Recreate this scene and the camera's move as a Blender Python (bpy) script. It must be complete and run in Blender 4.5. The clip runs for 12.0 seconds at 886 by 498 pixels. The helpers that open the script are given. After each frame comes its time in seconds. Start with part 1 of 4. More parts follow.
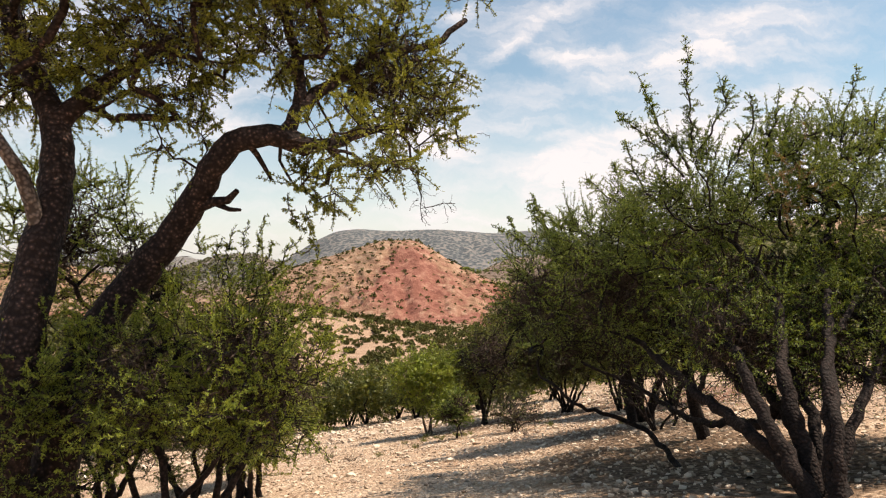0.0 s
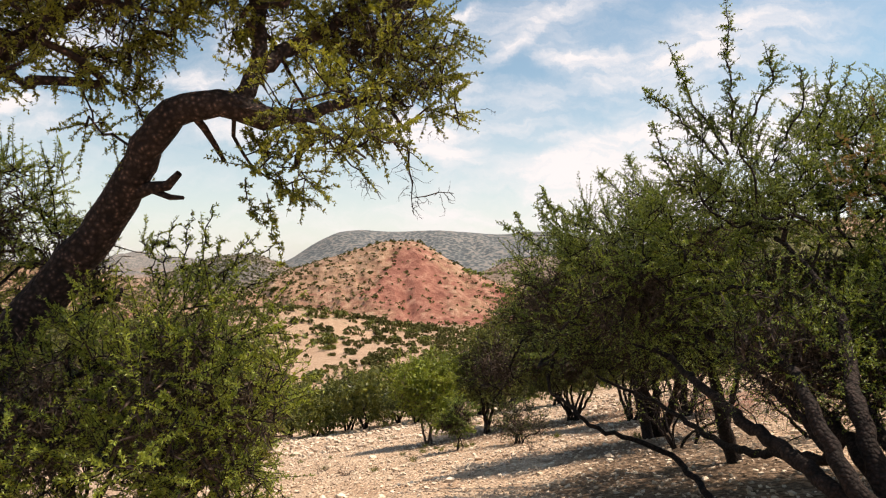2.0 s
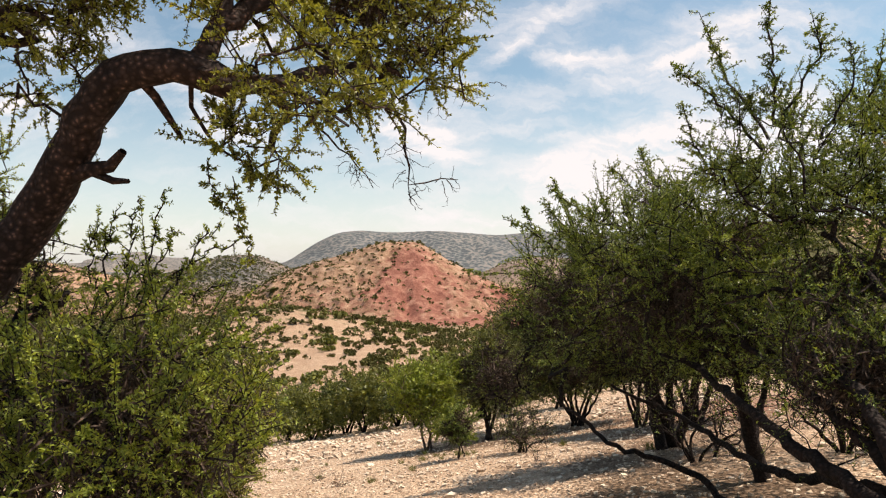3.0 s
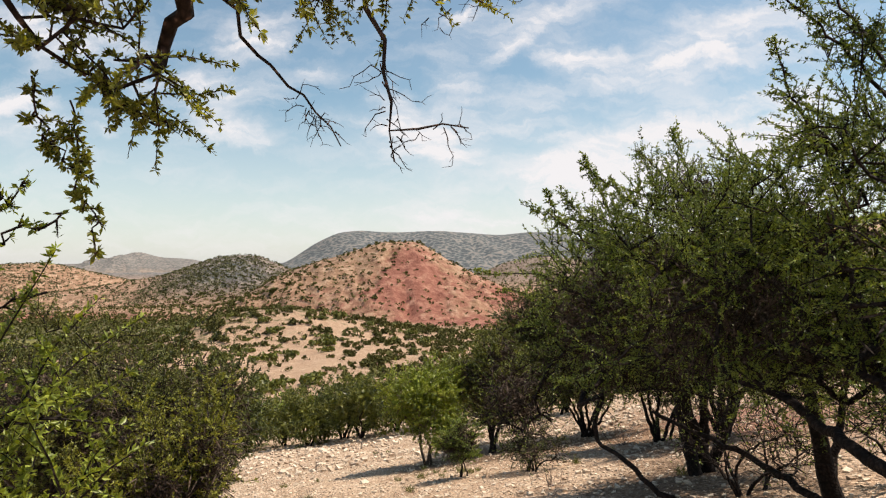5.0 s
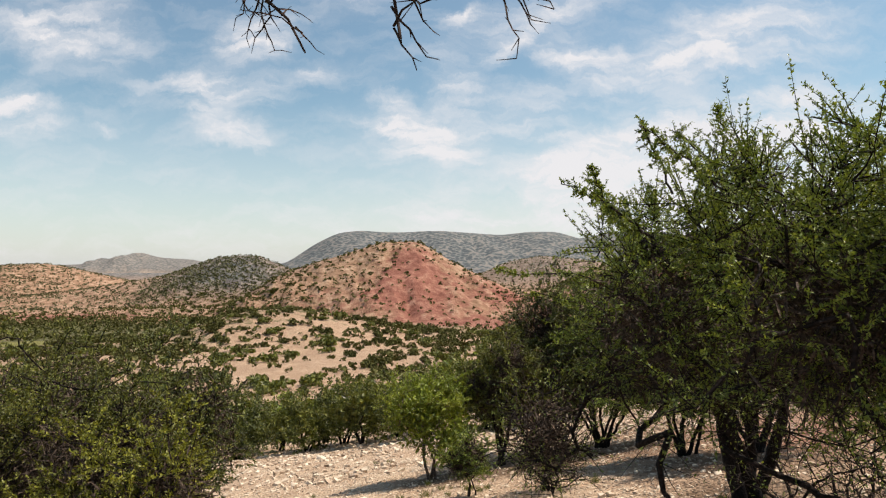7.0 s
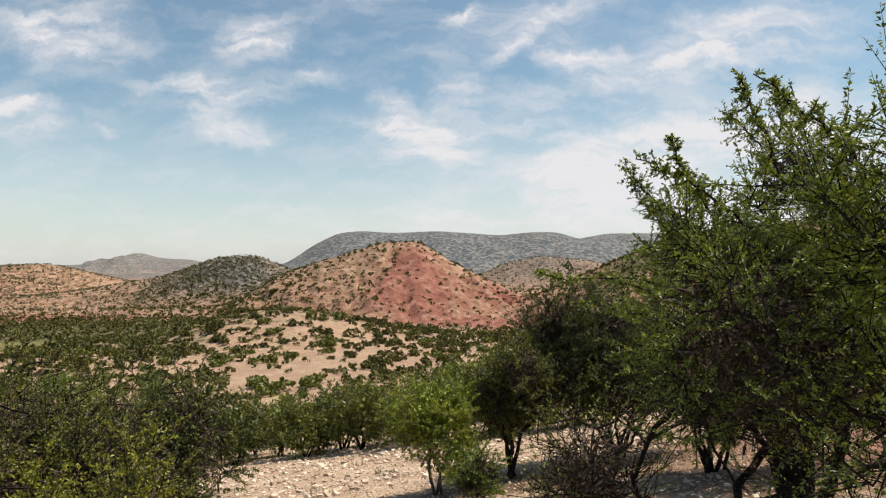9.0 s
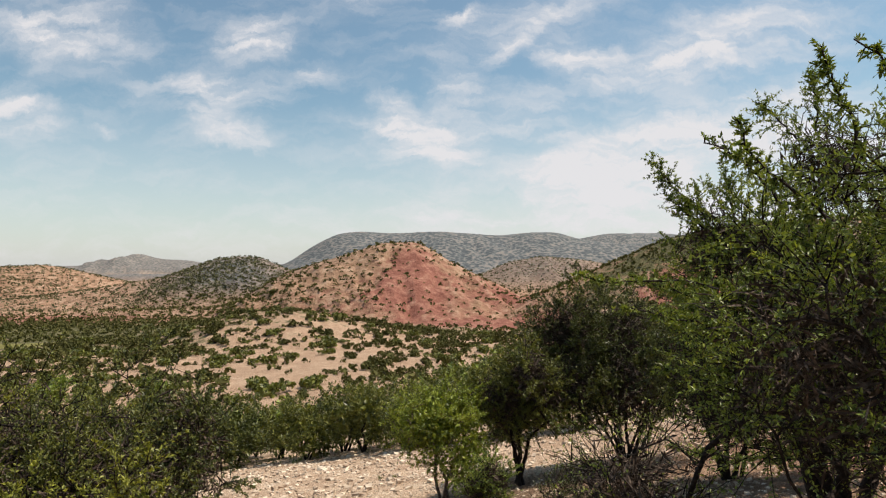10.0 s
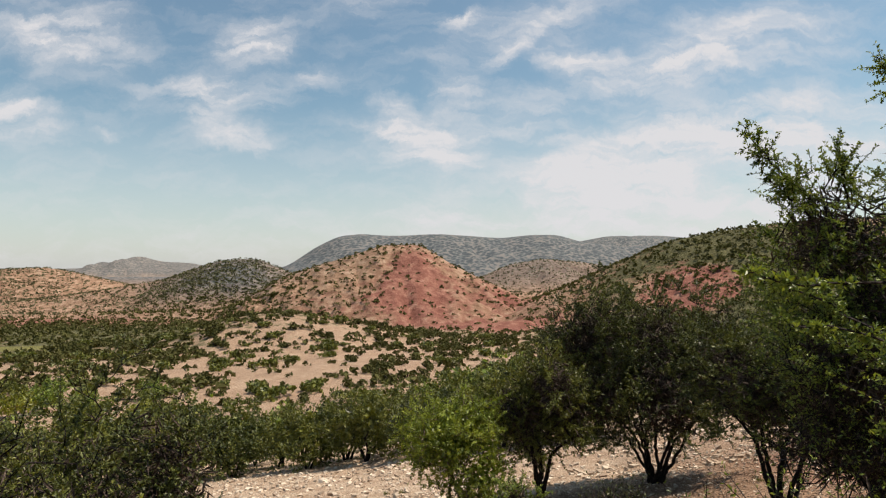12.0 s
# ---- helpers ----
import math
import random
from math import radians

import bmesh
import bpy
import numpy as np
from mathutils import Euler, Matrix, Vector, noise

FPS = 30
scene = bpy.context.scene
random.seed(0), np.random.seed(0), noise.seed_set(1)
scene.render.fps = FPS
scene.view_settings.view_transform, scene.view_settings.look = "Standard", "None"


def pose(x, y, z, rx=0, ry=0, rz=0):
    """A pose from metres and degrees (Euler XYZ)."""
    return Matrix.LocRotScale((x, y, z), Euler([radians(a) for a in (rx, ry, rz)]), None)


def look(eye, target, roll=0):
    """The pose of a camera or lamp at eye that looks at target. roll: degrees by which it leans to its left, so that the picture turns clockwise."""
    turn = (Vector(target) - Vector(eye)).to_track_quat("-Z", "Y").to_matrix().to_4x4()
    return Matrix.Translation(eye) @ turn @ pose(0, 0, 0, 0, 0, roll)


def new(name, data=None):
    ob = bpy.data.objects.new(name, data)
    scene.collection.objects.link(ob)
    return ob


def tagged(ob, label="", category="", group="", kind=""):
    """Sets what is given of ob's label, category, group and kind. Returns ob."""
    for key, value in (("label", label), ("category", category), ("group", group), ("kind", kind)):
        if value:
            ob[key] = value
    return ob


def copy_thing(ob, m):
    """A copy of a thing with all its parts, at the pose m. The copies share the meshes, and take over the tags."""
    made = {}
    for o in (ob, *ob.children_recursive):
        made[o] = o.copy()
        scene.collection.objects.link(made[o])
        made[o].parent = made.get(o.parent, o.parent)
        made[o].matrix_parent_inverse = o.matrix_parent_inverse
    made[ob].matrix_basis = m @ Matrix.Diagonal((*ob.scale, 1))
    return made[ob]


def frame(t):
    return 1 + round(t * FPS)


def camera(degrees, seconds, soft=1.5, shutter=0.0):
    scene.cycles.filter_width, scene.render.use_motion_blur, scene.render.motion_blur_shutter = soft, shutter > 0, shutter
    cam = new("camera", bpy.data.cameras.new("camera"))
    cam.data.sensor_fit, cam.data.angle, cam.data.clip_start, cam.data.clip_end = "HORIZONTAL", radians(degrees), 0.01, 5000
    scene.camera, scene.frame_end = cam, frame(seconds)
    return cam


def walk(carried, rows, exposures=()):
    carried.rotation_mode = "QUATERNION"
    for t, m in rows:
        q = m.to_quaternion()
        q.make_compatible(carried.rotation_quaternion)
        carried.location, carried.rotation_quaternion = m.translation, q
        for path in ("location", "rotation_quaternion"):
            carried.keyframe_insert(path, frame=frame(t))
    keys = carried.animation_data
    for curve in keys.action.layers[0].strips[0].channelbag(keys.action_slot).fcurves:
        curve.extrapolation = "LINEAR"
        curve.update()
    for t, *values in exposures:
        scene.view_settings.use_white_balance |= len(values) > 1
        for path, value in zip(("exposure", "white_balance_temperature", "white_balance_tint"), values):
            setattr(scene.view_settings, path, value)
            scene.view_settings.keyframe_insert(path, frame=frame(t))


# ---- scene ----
cam = camera(68.0, 12.0, soft=1.2)
PATH = [
    (0, (-0.052, -2.815, 5.703), (-0.048, -0.816, 5.753), 0.0),
    (0.5, (-0.053, -2.644, 5.7), (-0.051, -0.645, 5.751), 0.1),
    (1, (-0.031, -2.391, 5.706), (-0.031, -0.392, 5.757), 0.1),
    (1.5, (-0.007, -2.102, 5.703), (-0.009, -0.102, 5.756), 0.1),
    (2, (-0.003, -1.735, 5.713), (-0.005, 0.265, 5.766), 0.1),
    (2.5, (-0.023, -1.37, 5.711), (-0.023, 0.629, 5.765), 0.1),
    (3, (-0.022, -0.975, 5.703), (-0.023, 1.024, 5.758), 0.1),
    (3.2, (-0.023, -0.818, 5.702), (-0.022, 1.181, 5.756), 0.1),
    (4.8, (-0.029, 0.469, 5.701), (-0.029, 2.468, 5.755), -0.0),
    (5, (-0.034, 0.617, 5.688), (-0.035, 2.617, 5.743), 0.0),
    (5.5, (-0.052, 0.951, 5.681), (-0.055, 2.95, 5.737), 0.1),
    (6, (-0.078, 1.314, 5.672), (-0.081, 3.314, 5.729), 0.1),
    (6.5, (-0.108, 1.651, 5.673), (-0.11, 3.65, 5.729), 0.0),
    (7, (-0.147, 1.982, 5.678), (-0.15, 3.981, 5.733), -0.1),
    (7.2, (-0.163, 2.112, 5.68), (-0.166, 4.111, 5.735), -0.1),
    (8.8, (-0.307, 3.045, 5.695), (-0.309, 5.044, 5.751), -0.1),
    (9, (-0.324, 3.143, 5.695), (-0.327, 5.142, 5.751), -0.1),
    (9.5, (-0.38, 3.388, 5.7), (-0.384, 5.387, 5.757), -0.1),
    (10, (-0.488, 3.616, 5.703), (-0.49, 5.615, 5.76), -0.2),
    (10.5, (-0.575, 3.888, 5.696), (-0.578, 5.888, 5.754), -0.2),
    (11, (-0.634, 4.223, 5.699), (-0.638, 6.222, 5.759), -0.2),
    (11.5, (-0.715, 4.617, 5.692), (-0.719, 6.616, 5.754), -0.2),
    (12, (-0.817, 5.105, 5.67), (-0.821, 7.104, 5.735), -0.2),
]
walk(cam, [(t, look(eye, target, roll)) for t, eye, target, roll in PATH],
     exposures=[(0, 0.46, 7300, 17), (3.2, 0.44, 7200, 16), (5.5, 0.31, 6900, 13), (9.5, 0.17, 6800, 12), (12, 0.05, 6800, 12)])

# ---- light ----
SUN_DIR = Vector((0.46, 0.06, 0.885)).normalized()
sun_data = bpy.data.lights.new("sun", "SUN")
sun_data.energy, sun_data.angle, sun_data.color = 5.0, radians(0.55), (1.0, 0.91, 0.78)
sun = new("sun", sun_data)
sun.matrix_world = look((30, 15, 40), Vector((30, 15, 40)) - SUN_DIR)


def node(tree, kind, **settings):
    n = tree.nodes.new(kind)
    for key, value in settings.items():
        if key in n.inputs:
            n.inputs[key].default_value = value
    return n


# clouds: bearing and height over the horizon (tangents), half width, half height, tilt, density
CLOUDS = [
    (0.203, 0.331, 0.070, 0.026, 0, 1.0), (0.126, 0.360, 0.100, 0.020, 35, 0.6), (0.341, 0.312, 0.15, 0.040, 5, 0.7), (0.470, 0.355, 0.17, 0.060, 10, 0.75),
    (0.238, 0.157, 0.15, 0.060, 0, 0.85), (0.401, 0.200, 0.17, 0.080, 10, 0.75), (-0.055, 0.205, 0.12, 0.042, -10, 0.85), (-0.003, 0.162, 0.10, 0.022, 5, 0.5),
    (-0.081, 0.252, 0.04, 0.022, 0, 0.6), (0.014, 0.287, 0.045, 0.040, -40, 0.5), (0.031, 0.386, 0.045, 0.013, 30, 0.65), (-0.287, 0.355, 0.080, 0.042, 10, 0.95),
    (-0.365, 0.274, 0.12, 0.038, 0, 0.85), (-0.322, 0.209, 0.070, 0.030, -15, 0.85), (-0.580, 0.364, 0.13, 0.060, -10, 0.95), (-0.649, 0.239, 0.066, 0.042, -20, 0.85),
    (-0.520, 0.213, 0.025, 0.011, 0, 0.4), (-0.193, 0.304, 0.062, 0.020, 10, 0.5), (0.083, 0.123, 0.11, 0.027, 0, 0.35), (0.573, 0.192, 0.14, 0.115, 0, 0.75), (0.33, 0.10, 0.25, 0.05, 0, 0.55), (-0.10, 0.43, 0.10, 0.03, 20, 0.4), (0.12, 0.24, 0.26, 0.05, 12, 0.4), (0.16, 0.40, 0.22, 0.05, 20, 0.4), (0.10, 0.07, 0.4, 0.05, 0, 0.3),
]


def make_world():
    w = bpy.data.worlds.new("sky")
    scene.world = w
    w.use_nodes = True
    t = w.node_tree
    t.nodes.clear()
    L = t.links.new

    def calc(op, a, b=None, c=None):
        n = t.nodes.new("ShaderNodeMath")
        n.operation = op
        for i, v in enumerate((a, b, c)):
            if v is None:
                continue
            if isinstance(v, (int, float)):
                n.inputs[i].default_value = v
            else:
                L(v, n.inputs[i])
        return n.outputs[0]

    def fit(v, a, b, c=0.0, d=1.0, soft=False):
        n = t.nodes.new("ShaderNodeMapRange")
        for key, value in (("From Min", a), ("From Max", b), ("To Min", c), ("To Max", d)):
            n.inputs[key].default_value = value
        if soft:
            n.interpolation_type = "SMOOTHSTEP"
        L(v, n.inputs["Value"])
        return n.outputs[0]

    sky = t.nodes.new("ShaderNodeTexSky")
    sky.sky_type = "NISHITA"
    sky.sun_disc = False
    sky.sun_elevation = math.asin(SUN_DIR.z)
    sky.sun_rotation = math.atan2(SUN_DIR.x, SUN_DIR.y)
    sky.air_density, sky.dust_density, sky.ozone_density = 1.0, 1.0, 0.9
    clear = node(t, "ShaderNodeBackground", Strength=0.116)
    tint = t.nodes.new("ShaderNodeMix")
    tint.data_type, tint.blend_type = "RGBA", "MULTIPLY"
    tint.inputs["Factor"].default_value = 1.0
    tint.inputs["B"].default_value = (0.85, 1.0, 0.935, 1)
    L(sky.outputs[0], tint.inputs["A"])
    L(tint.outputs["Result"], clear.inputs["Color"])
    cloud = node(t, "ShaderNodeBackground", Color=(0.93, 0.95, 1.0, 1), Strength=0.75)
    co = t.nodes.new("ShaderNodeTexCoord")
    sep = t.nodes.new("ShaderNodeSeparateXYZ")
    L(co.outputs["Generated"], sep.inputs[0])
    ahead = calc("MAXIMUM", sep.outputs["Y"], 0.06)
    u, v = calc("DIVIDE", sep.outputs["X"], ahead), calc("DIVIDE", sep.outputs["Z"], ahead)
    flat = t.nodes.new("ShaderNodeCombineXYZ")
    L(u, flat.inputs[0])
    L(v, flat.inputs[1])
    warp = node(t, "ShaderNodeTexNoise", Scale=7.0, Detail=9.0, Roughness=0.66)
    L(flat.outputs[0], warp.inputs["Vector"])
    bent = t.nodes.new("ShaderNodeVectorMath")
    bent.operation = "MULTIPLY_ADD"
    bent.inputs[1].default_value = (0.16, 0.10, 0.0)
    L(warp.outputs["Color"], bent.inputs[0])
    L(flat.outputs[0], bent.inputs[2])
    total = None
    for cu, cv, ru, rv, tilt, dense in CLOUDS:
        m = t.nodes.new("ShaderNodeMapping")
        m.vector_type = "TEXTURE"
        m.inputs["Location"].default_value = (cu + 0.08, cv + 0.05, 0)
        m.inputs["Rotation"].default_value = (0, 0, radians(tilt))
        m.inputs["Scale"].default_value = (ru * 1.35, rv * 1.35, 1)
        L(bent.outputs[0], m.inputs["Vector"])
        ln = t.nodes.new("ShaderNodeVectorMath")
        ln.operation = "LENGTH"
        cutz = t.nodes.new("ShaderNodeVectorMath")
        cutz.operation = "MULTIPLY"
        cutz.inputs[1].default_value = (1, 1, 0)
        L(m.outputs[0], cutz.inputs[0])
        L(cutz.outputs[0], ln.inputs[0])
        one = fit(ln.outputs["Value"], 0.0, 1.0, dense, 0.0, True)
        total = one if total is None else calc("ADD", total, one)
    # streaky wisps tear the clouds; a thin general veil of them elsewhere
    streak = t.nodes.new("ShaderNodeMapping")
    streak.inputs["Scale"].default_value = (8.0, 26.0, 1.0)
    streak.inputs["Rotation"].default_value = (0, 0, radians(-16))
    L(bent.outputs[0], streak.inputs["Vector"])
    wisps = node(t, "ShaderNodeTexNoise", Scale=1.0, Detail=10.0, Roughness=0.62)
    L(streak.outputs[0], wisps.inputs["Vector"])
    torn = calc("MULTIPLY", total, fit(wisps.outputs["Fac"], 0.30, 0.66, 0.12, 1.25))
    veil = fit(wisps.outputs["Fac"], 0.45, 0.85, 0.0, 0.35)
    front = calc("ADD", torn, veil)
    rest = node(t, "ShaderNodeTexNoise", Scale=3.0, Detail=7.0)
    L(co.outputs["Generated"], rest.inputs["Vector"])
    behind = fit(rest.outputs["Fac"], 0.55, 0.80, 0.0, 0.4, True)
    side = fit(sep.outputs["Y"], 0.25, 0.5)
    mixed = calc("ADD", calc("MULTIPLY", front, side), calc("MULTIPLY", behind, calc("SUBTRACT", 1.0, side)))
    # the haze is thinned behind, out of view, to cut fill light on the trees
    haze = calc("MULTIPLY", fit(sep.outputs["Z"], 0.0, 0.24, 0.62, 0.02), fit(sep.outputs["Y"], -0.3, 0.45, 0.3, 1.0))
    both = t.nodes.new("ShaderNodeMixShader")
    L(calc("MINIMUM", calc("ADD", haze, mixed), 0.96), both.inputs[0])
    L(clear.outputs[0], both.inputs[1])
    L(cloud.outputs[0], both.inputs[2])
    out = t.nodes.new("ShaderNodeOutputWorld")
    L(both.outputs[0], out.inputs["Surface"])


make_world()


# ---- materials ----
def material(name):
    m = bpy.data.materials.new(name)
    m.use_nodes = True
    t = m.node_tree
    t.nodes.clear()
    out = t.nodes.new("ShaderNodeOutputMaterial")
    return m, t, out, t.links.new


def ramp_node(t, stops):
    r = t.nodes.new("ShaderNodeValToRGB")
    while len(r.color_ramp.elements) < len(stops):
        r.color_ramp.elements.new(0.5)
    for e, (at, colour) in zip(r.color_ramp.elements, stops):
        e.position, e.color = at, (*colour, 1)
    return r


def leaf_material(name, dark, mid, light, glow, matt=0.45):
    """Small leathery leaves: each leaf its own green, some light shining through."""
    m, t, out, L = material(name)
    geo = t.nodes.new("ShaderNodeNewGeometry")
    pos = t.nodes.new("ShaderNodeTexCoord")
    patch = node(t, "ShaderNodeTexNoise", Scale=1.3, Detail=2.0)
    L(pos.outputs["Object"], patch.inputs["Vector"])
    s = t.nodes.new("ShaderNodeMath")
    s.operation = "MULTIPLY_ADD"
    s.inputs[1].default_value = 0.9
    L(patch.outputs["Fac"], s.inputs[0])
    half = t.nodes.new("ShaderNodeMath")
    half.operation = "MULTIPLY_ADD"
    half.inputs[1].default_value, half.inputs[2].default_value = 0.55, -0.22
    L(geo.outputs["Random Per Island"], half.inputs[0])
    L(half.outputs[0], s.inputs[2])
    r = ramp_node(t, [(0.15, dark), (0.5, mid), (0.9, light)])
    L(s.outputs[0], r.inputs[0])
    p = node(t, "ShaderNodeBsdfPrincipled", Roughness=matt)
    p.inputs["Specular IOR Level"].default_value = 0.4 if matt < 0.6 else 0.1
    L(r.outputs[0], p.inputs["Base Color"])
    tr = t.nodes.new("ShaderNodeBsdfTranslucent")
    hue = node(t, "ShaderNodeMix")
    hue.data_type = "RGBA"
    hue.blend_type = "MULTIPLY"
    hue.inputs["Factor"].default_value = 1.0
    L(r.outputs[0], hue.inputs["A"])
    hue.inputs["B"].default_value = (2.1, 1.9, 0.7, 1)
    L(hue.outputs["Result"], tr.inputs["Color"])
    mx = node(t, "ShaderNodeMixShader")
    mx.inputs[0].default_value = glow
    L(p.outputs[0], mx.inputs[1])
    L(tr.outputs[0], mx.inputs[2])
    L(mx.outputs[0], out.inputs["Surface"])
    return m


def bark_material(name, dark, light, cell, glint=1.3):
    m, t, out, L = material(name)
    pos = t.nodes.new("ShaderNodeTexCoord")
    v = node(t, "ShaderNodeTexVoronoi", Scale=1.0 / cell)
    wob = node(t, "ShaderNodeTexNoise", Scale=14.0, Detail=3.0)
    L(pos.outputs["Object"], wob.inputs["Vector"])
    add = t.nodes.new("ShaderNodeVectorMath")
    add.operation = "MULTIPLY_ADD"
    add.inputs[1].default_value = (0.04, 0.04, 0.03)
    L(wob.outputs["Color"], add.inputs[0])
    L(pos.outputs["Object"], add.inputs[2])
    L(add.outputs[0], v.inputs["Vector"])
    n = node(t, "ShaderNodeTexNoise", Scale=5.0, Detail=8.0, Roughness=0.65)
    L(pos.outputs["Object"], n.inputs["Vector"])
    r = ramp_node(t, [(0.3, dark), (0.72, light)])
    L(n.outputs["Fac"], r.inputs[0])
    # pale flecks painted on the scale ridges stand for reflections; cracks are darker
    crack = ramp_node(t, [(0.10, (glint, glint * 0.9, glint * 0.83)), (0.28, (1.0, 1.0, 1.0)), (0.65, (0.36, 0.33, 0.31))])
    L(v.outputs["Distance"], crack.inputs[0])
    mul = t.nodes.new("ShaderNodeMix")
    mul.data_type, mul.blend_type = "RGBA", "MULTIPLY"
    mul.inputs["Factor"].default_value = 1.0
    L(r.outputs[0], mul.inputs["A"])
    L(crack.outputs[0], mul.inputs["B"])
    p = node(t, "ShaderNodeBsdfPrincipled", Roughness=0.85)
    p.inputs["Specular IOR Level"].default_value = 0.25
    L(mul.outputs["Result"], p.inputs["Base Color"])
    b = node(t, "ShaderNodeBump", Strength=0.9, Distance=0.012)
    b.invert = True
    L(v.outputs["Distance"], b.inputs["Height"])
    L(b.outputs[0], p.inputs["Normal"])
    L(p.outputs[0], out.inputs["Surface"])
    return m


def stone_material(name, a, b):
    m, t, out, L = material(name)
    geo = t.nodes.new("ShaderNodeNewGeometry")
    pos = t.nodes.new("ShaderNodeTexCoord")
    n = node(t, "ShaderNodeTexNoise", Scale=9.0, Detail=7.0, Roughness=0.6)
    L(pos.outputs["Object"], n.inputs["Vector"])
    s = t.nodes.new("ShaderNodeMath")
    s.operation = "MULTIPLY_ADD"
    s.inputs[1].default_value = 0.6
    L(n.outputs["Fac"], s.inputs[0])
    h = t.nodes.new("ShaderNodeMath")
    h.operation = "MULTIPLY_ADD"
    h.inputs[1].default_value, h.inputs[2].default_value = 0.8, -0.2
    L(geo.outputs["Random Per Island"], h.inputs[0])
    L(h.outputs[0], s.inputs[2])
    r = ramp_node(t, [(0.1, a), (0.9, b)])
    L(s.outputs[0], r.inputs[0])
    p = node(t, "ShaderNodeBsdfPrincipled", Roughness=0.9)
    L(r.outputs[0], p.inputs["Base Color"])
    bump = node(t, "ShaderNodeBump", Strength=0.5, Distance=0.02)
    L(n.outputs["Fac"], bump.inputs["Height"])
    L(bump.outputs[0], p.inputs["Normal"])
    L(p.outputs[0], out.inputs["Surface"])
    return m


def ground_material():
    """Pale stony earth, red marl where 'red' is high, scrub debris where 'scrub' is high, painted haze where 'far' is
    high.
    """
    m, t, out, L = material("earth")
    pos = t.nodes.new("ShaderNodeTexCoord")

    def noise_at(scale, detail=8.0, rough=0.6):
        n = node(t, "ShaderNodeTexNoise", Scale=scale, Detail=detail, Roughness=rough)
        L(pos.outputs["Object"], n.inputs["Vector"])
        return n

    def blend(fac, a, b):
        x = t.nodes.new("ShaderNodeMix")
        x.data_type = "RGBA"
        L(fac, x.inputs["Factor"])
        for key, c in (("A", a), ("B", b)):
            if isinstance(c, tuple):
                x.inputs[key].default_value = (*c, 1)
            else:
                L(c, x.inputs[key])
        return x.outputs["Result"]

    fine, mid = noise_at(6.0), noise_at(0.55)
    pale = ramp_node(t, [(0.34, (0.39, 0.268, 0.185)), (0.50, (0.58, 0.44, 0.32)), (0.66, (0.73, 0.61, 0.48))])
    s = t.nodes.new("ShaderNodeMath")
    s.operation = "MULTIPLY_ADD"
    s.inputs[1].default_value = 0.5
    L(fine.outputs["Fac"], s.inputs[0])
    h = t.nodes.new("ShaderNodeMath")
    h.operation = "MULTIPLY"
    h.inputs[1].default_value = 0.5
    L(mid.outputs["Fac"], h.inputs[0])
    L(h.outputs[0], s.inputs[2])
    L(s.outputs[0], pale.inputs[0])
    gravel = node(t, "ShaderNodeTexVoronoi", Scale=13.0)
    L(pos.outputs["Object"], gravel.inputs["Vector"])
    shade = ramp_node(t, [(0.0, (0.62, 0.57, 0.53)), (0.4, (0.95, 0.95, 0.95)), (1.0, (1.22, 1.22, 1.22))])
    L(gravel.outputs["Color"], shade.inputs[0])
    speckle = t.nodes.new("ShaderNodeMix")
    speckle.data_type, speckle.blend_type = "RGBA", "MULTIPLY"
    speckle.inputs["Factor"].default_value = 1.0
    L(pale.outputs[0], speckle.inputs["A"])
    # chips of two sizes, the shade in the gaps between them painted dark
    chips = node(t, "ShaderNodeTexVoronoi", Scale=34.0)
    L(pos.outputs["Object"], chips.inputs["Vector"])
    gap_shade = ramp_node(t, [(0.0, (1.12, 1.12, 1.12)), (0.42, (1, 1, 1)), (0.62, (0.62, 0.55, 0.50))])
    L(chips.outputs["Distance"], gap_shade.inputs[0])
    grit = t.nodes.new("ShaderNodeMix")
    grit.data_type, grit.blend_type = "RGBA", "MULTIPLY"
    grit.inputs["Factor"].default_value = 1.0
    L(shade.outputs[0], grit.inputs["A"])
    L(gap_shade.outputs[0], grit.inputs["B"])
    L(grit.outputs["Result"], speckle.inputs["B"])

    def cover(name, n, soft, gain):
        a = t.nodes.new("ShaderNodeAttribute")
        a.attribute_name = name
        x = t.nodes.new("ShaderNodeMath")
        x.operation = "MULTIPLY_ADD"
        x.inputs[1].default_value = gain
        L(n.outputs["Fac"], x.inputs[0])
        L(a.outputs["Fac"], x.inputs[2])
        r = node(t, "ShaderNodeMapRange")
        r.inputs["From Min"].default_value = 0.5 + gain * 0.5 - soft
        r.inputs["From Max"].default_value = 0.5 + gain * 0.5 + soft
        L(x.outputs[0], r.inputs["Value"])
        return r.outputs[0]

    patchy = noise_at(0.03, 9.0, 0.68)
    tuft = noise_at(0.11, 8.0, 0.72)
    reds = ramp_node(t, [(0.35, (0.16, 0.062, 0.046)), (0.52, (0.270, 0.115, 0.084)), (0.66, (0.40, 0.222, 0.162))])
    L(tuft.outputs["Fac"], reds.inputs[0])
    hill = t.nodes.new("ShaderNodeAttribute")
    hill.attribute_name = "hill"
    tan = ramp_node(t, [(0.34, (0.175, 0.098, 0.060)), (0.5, (0.315, 0.194, 0.126)), (0.66, (0.47, 0.332, 0.234))])
    L(tuft.outputs["Fac"], tan.inputs[0])
    # fallen leaves and twigs, thickest round the tree feet; also paints the near tree's shadow
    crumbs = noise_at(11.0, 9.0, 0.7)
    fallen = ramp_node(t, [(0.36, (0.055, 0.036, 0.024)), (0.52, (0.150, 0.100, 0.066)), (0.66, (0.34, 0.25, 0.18))])
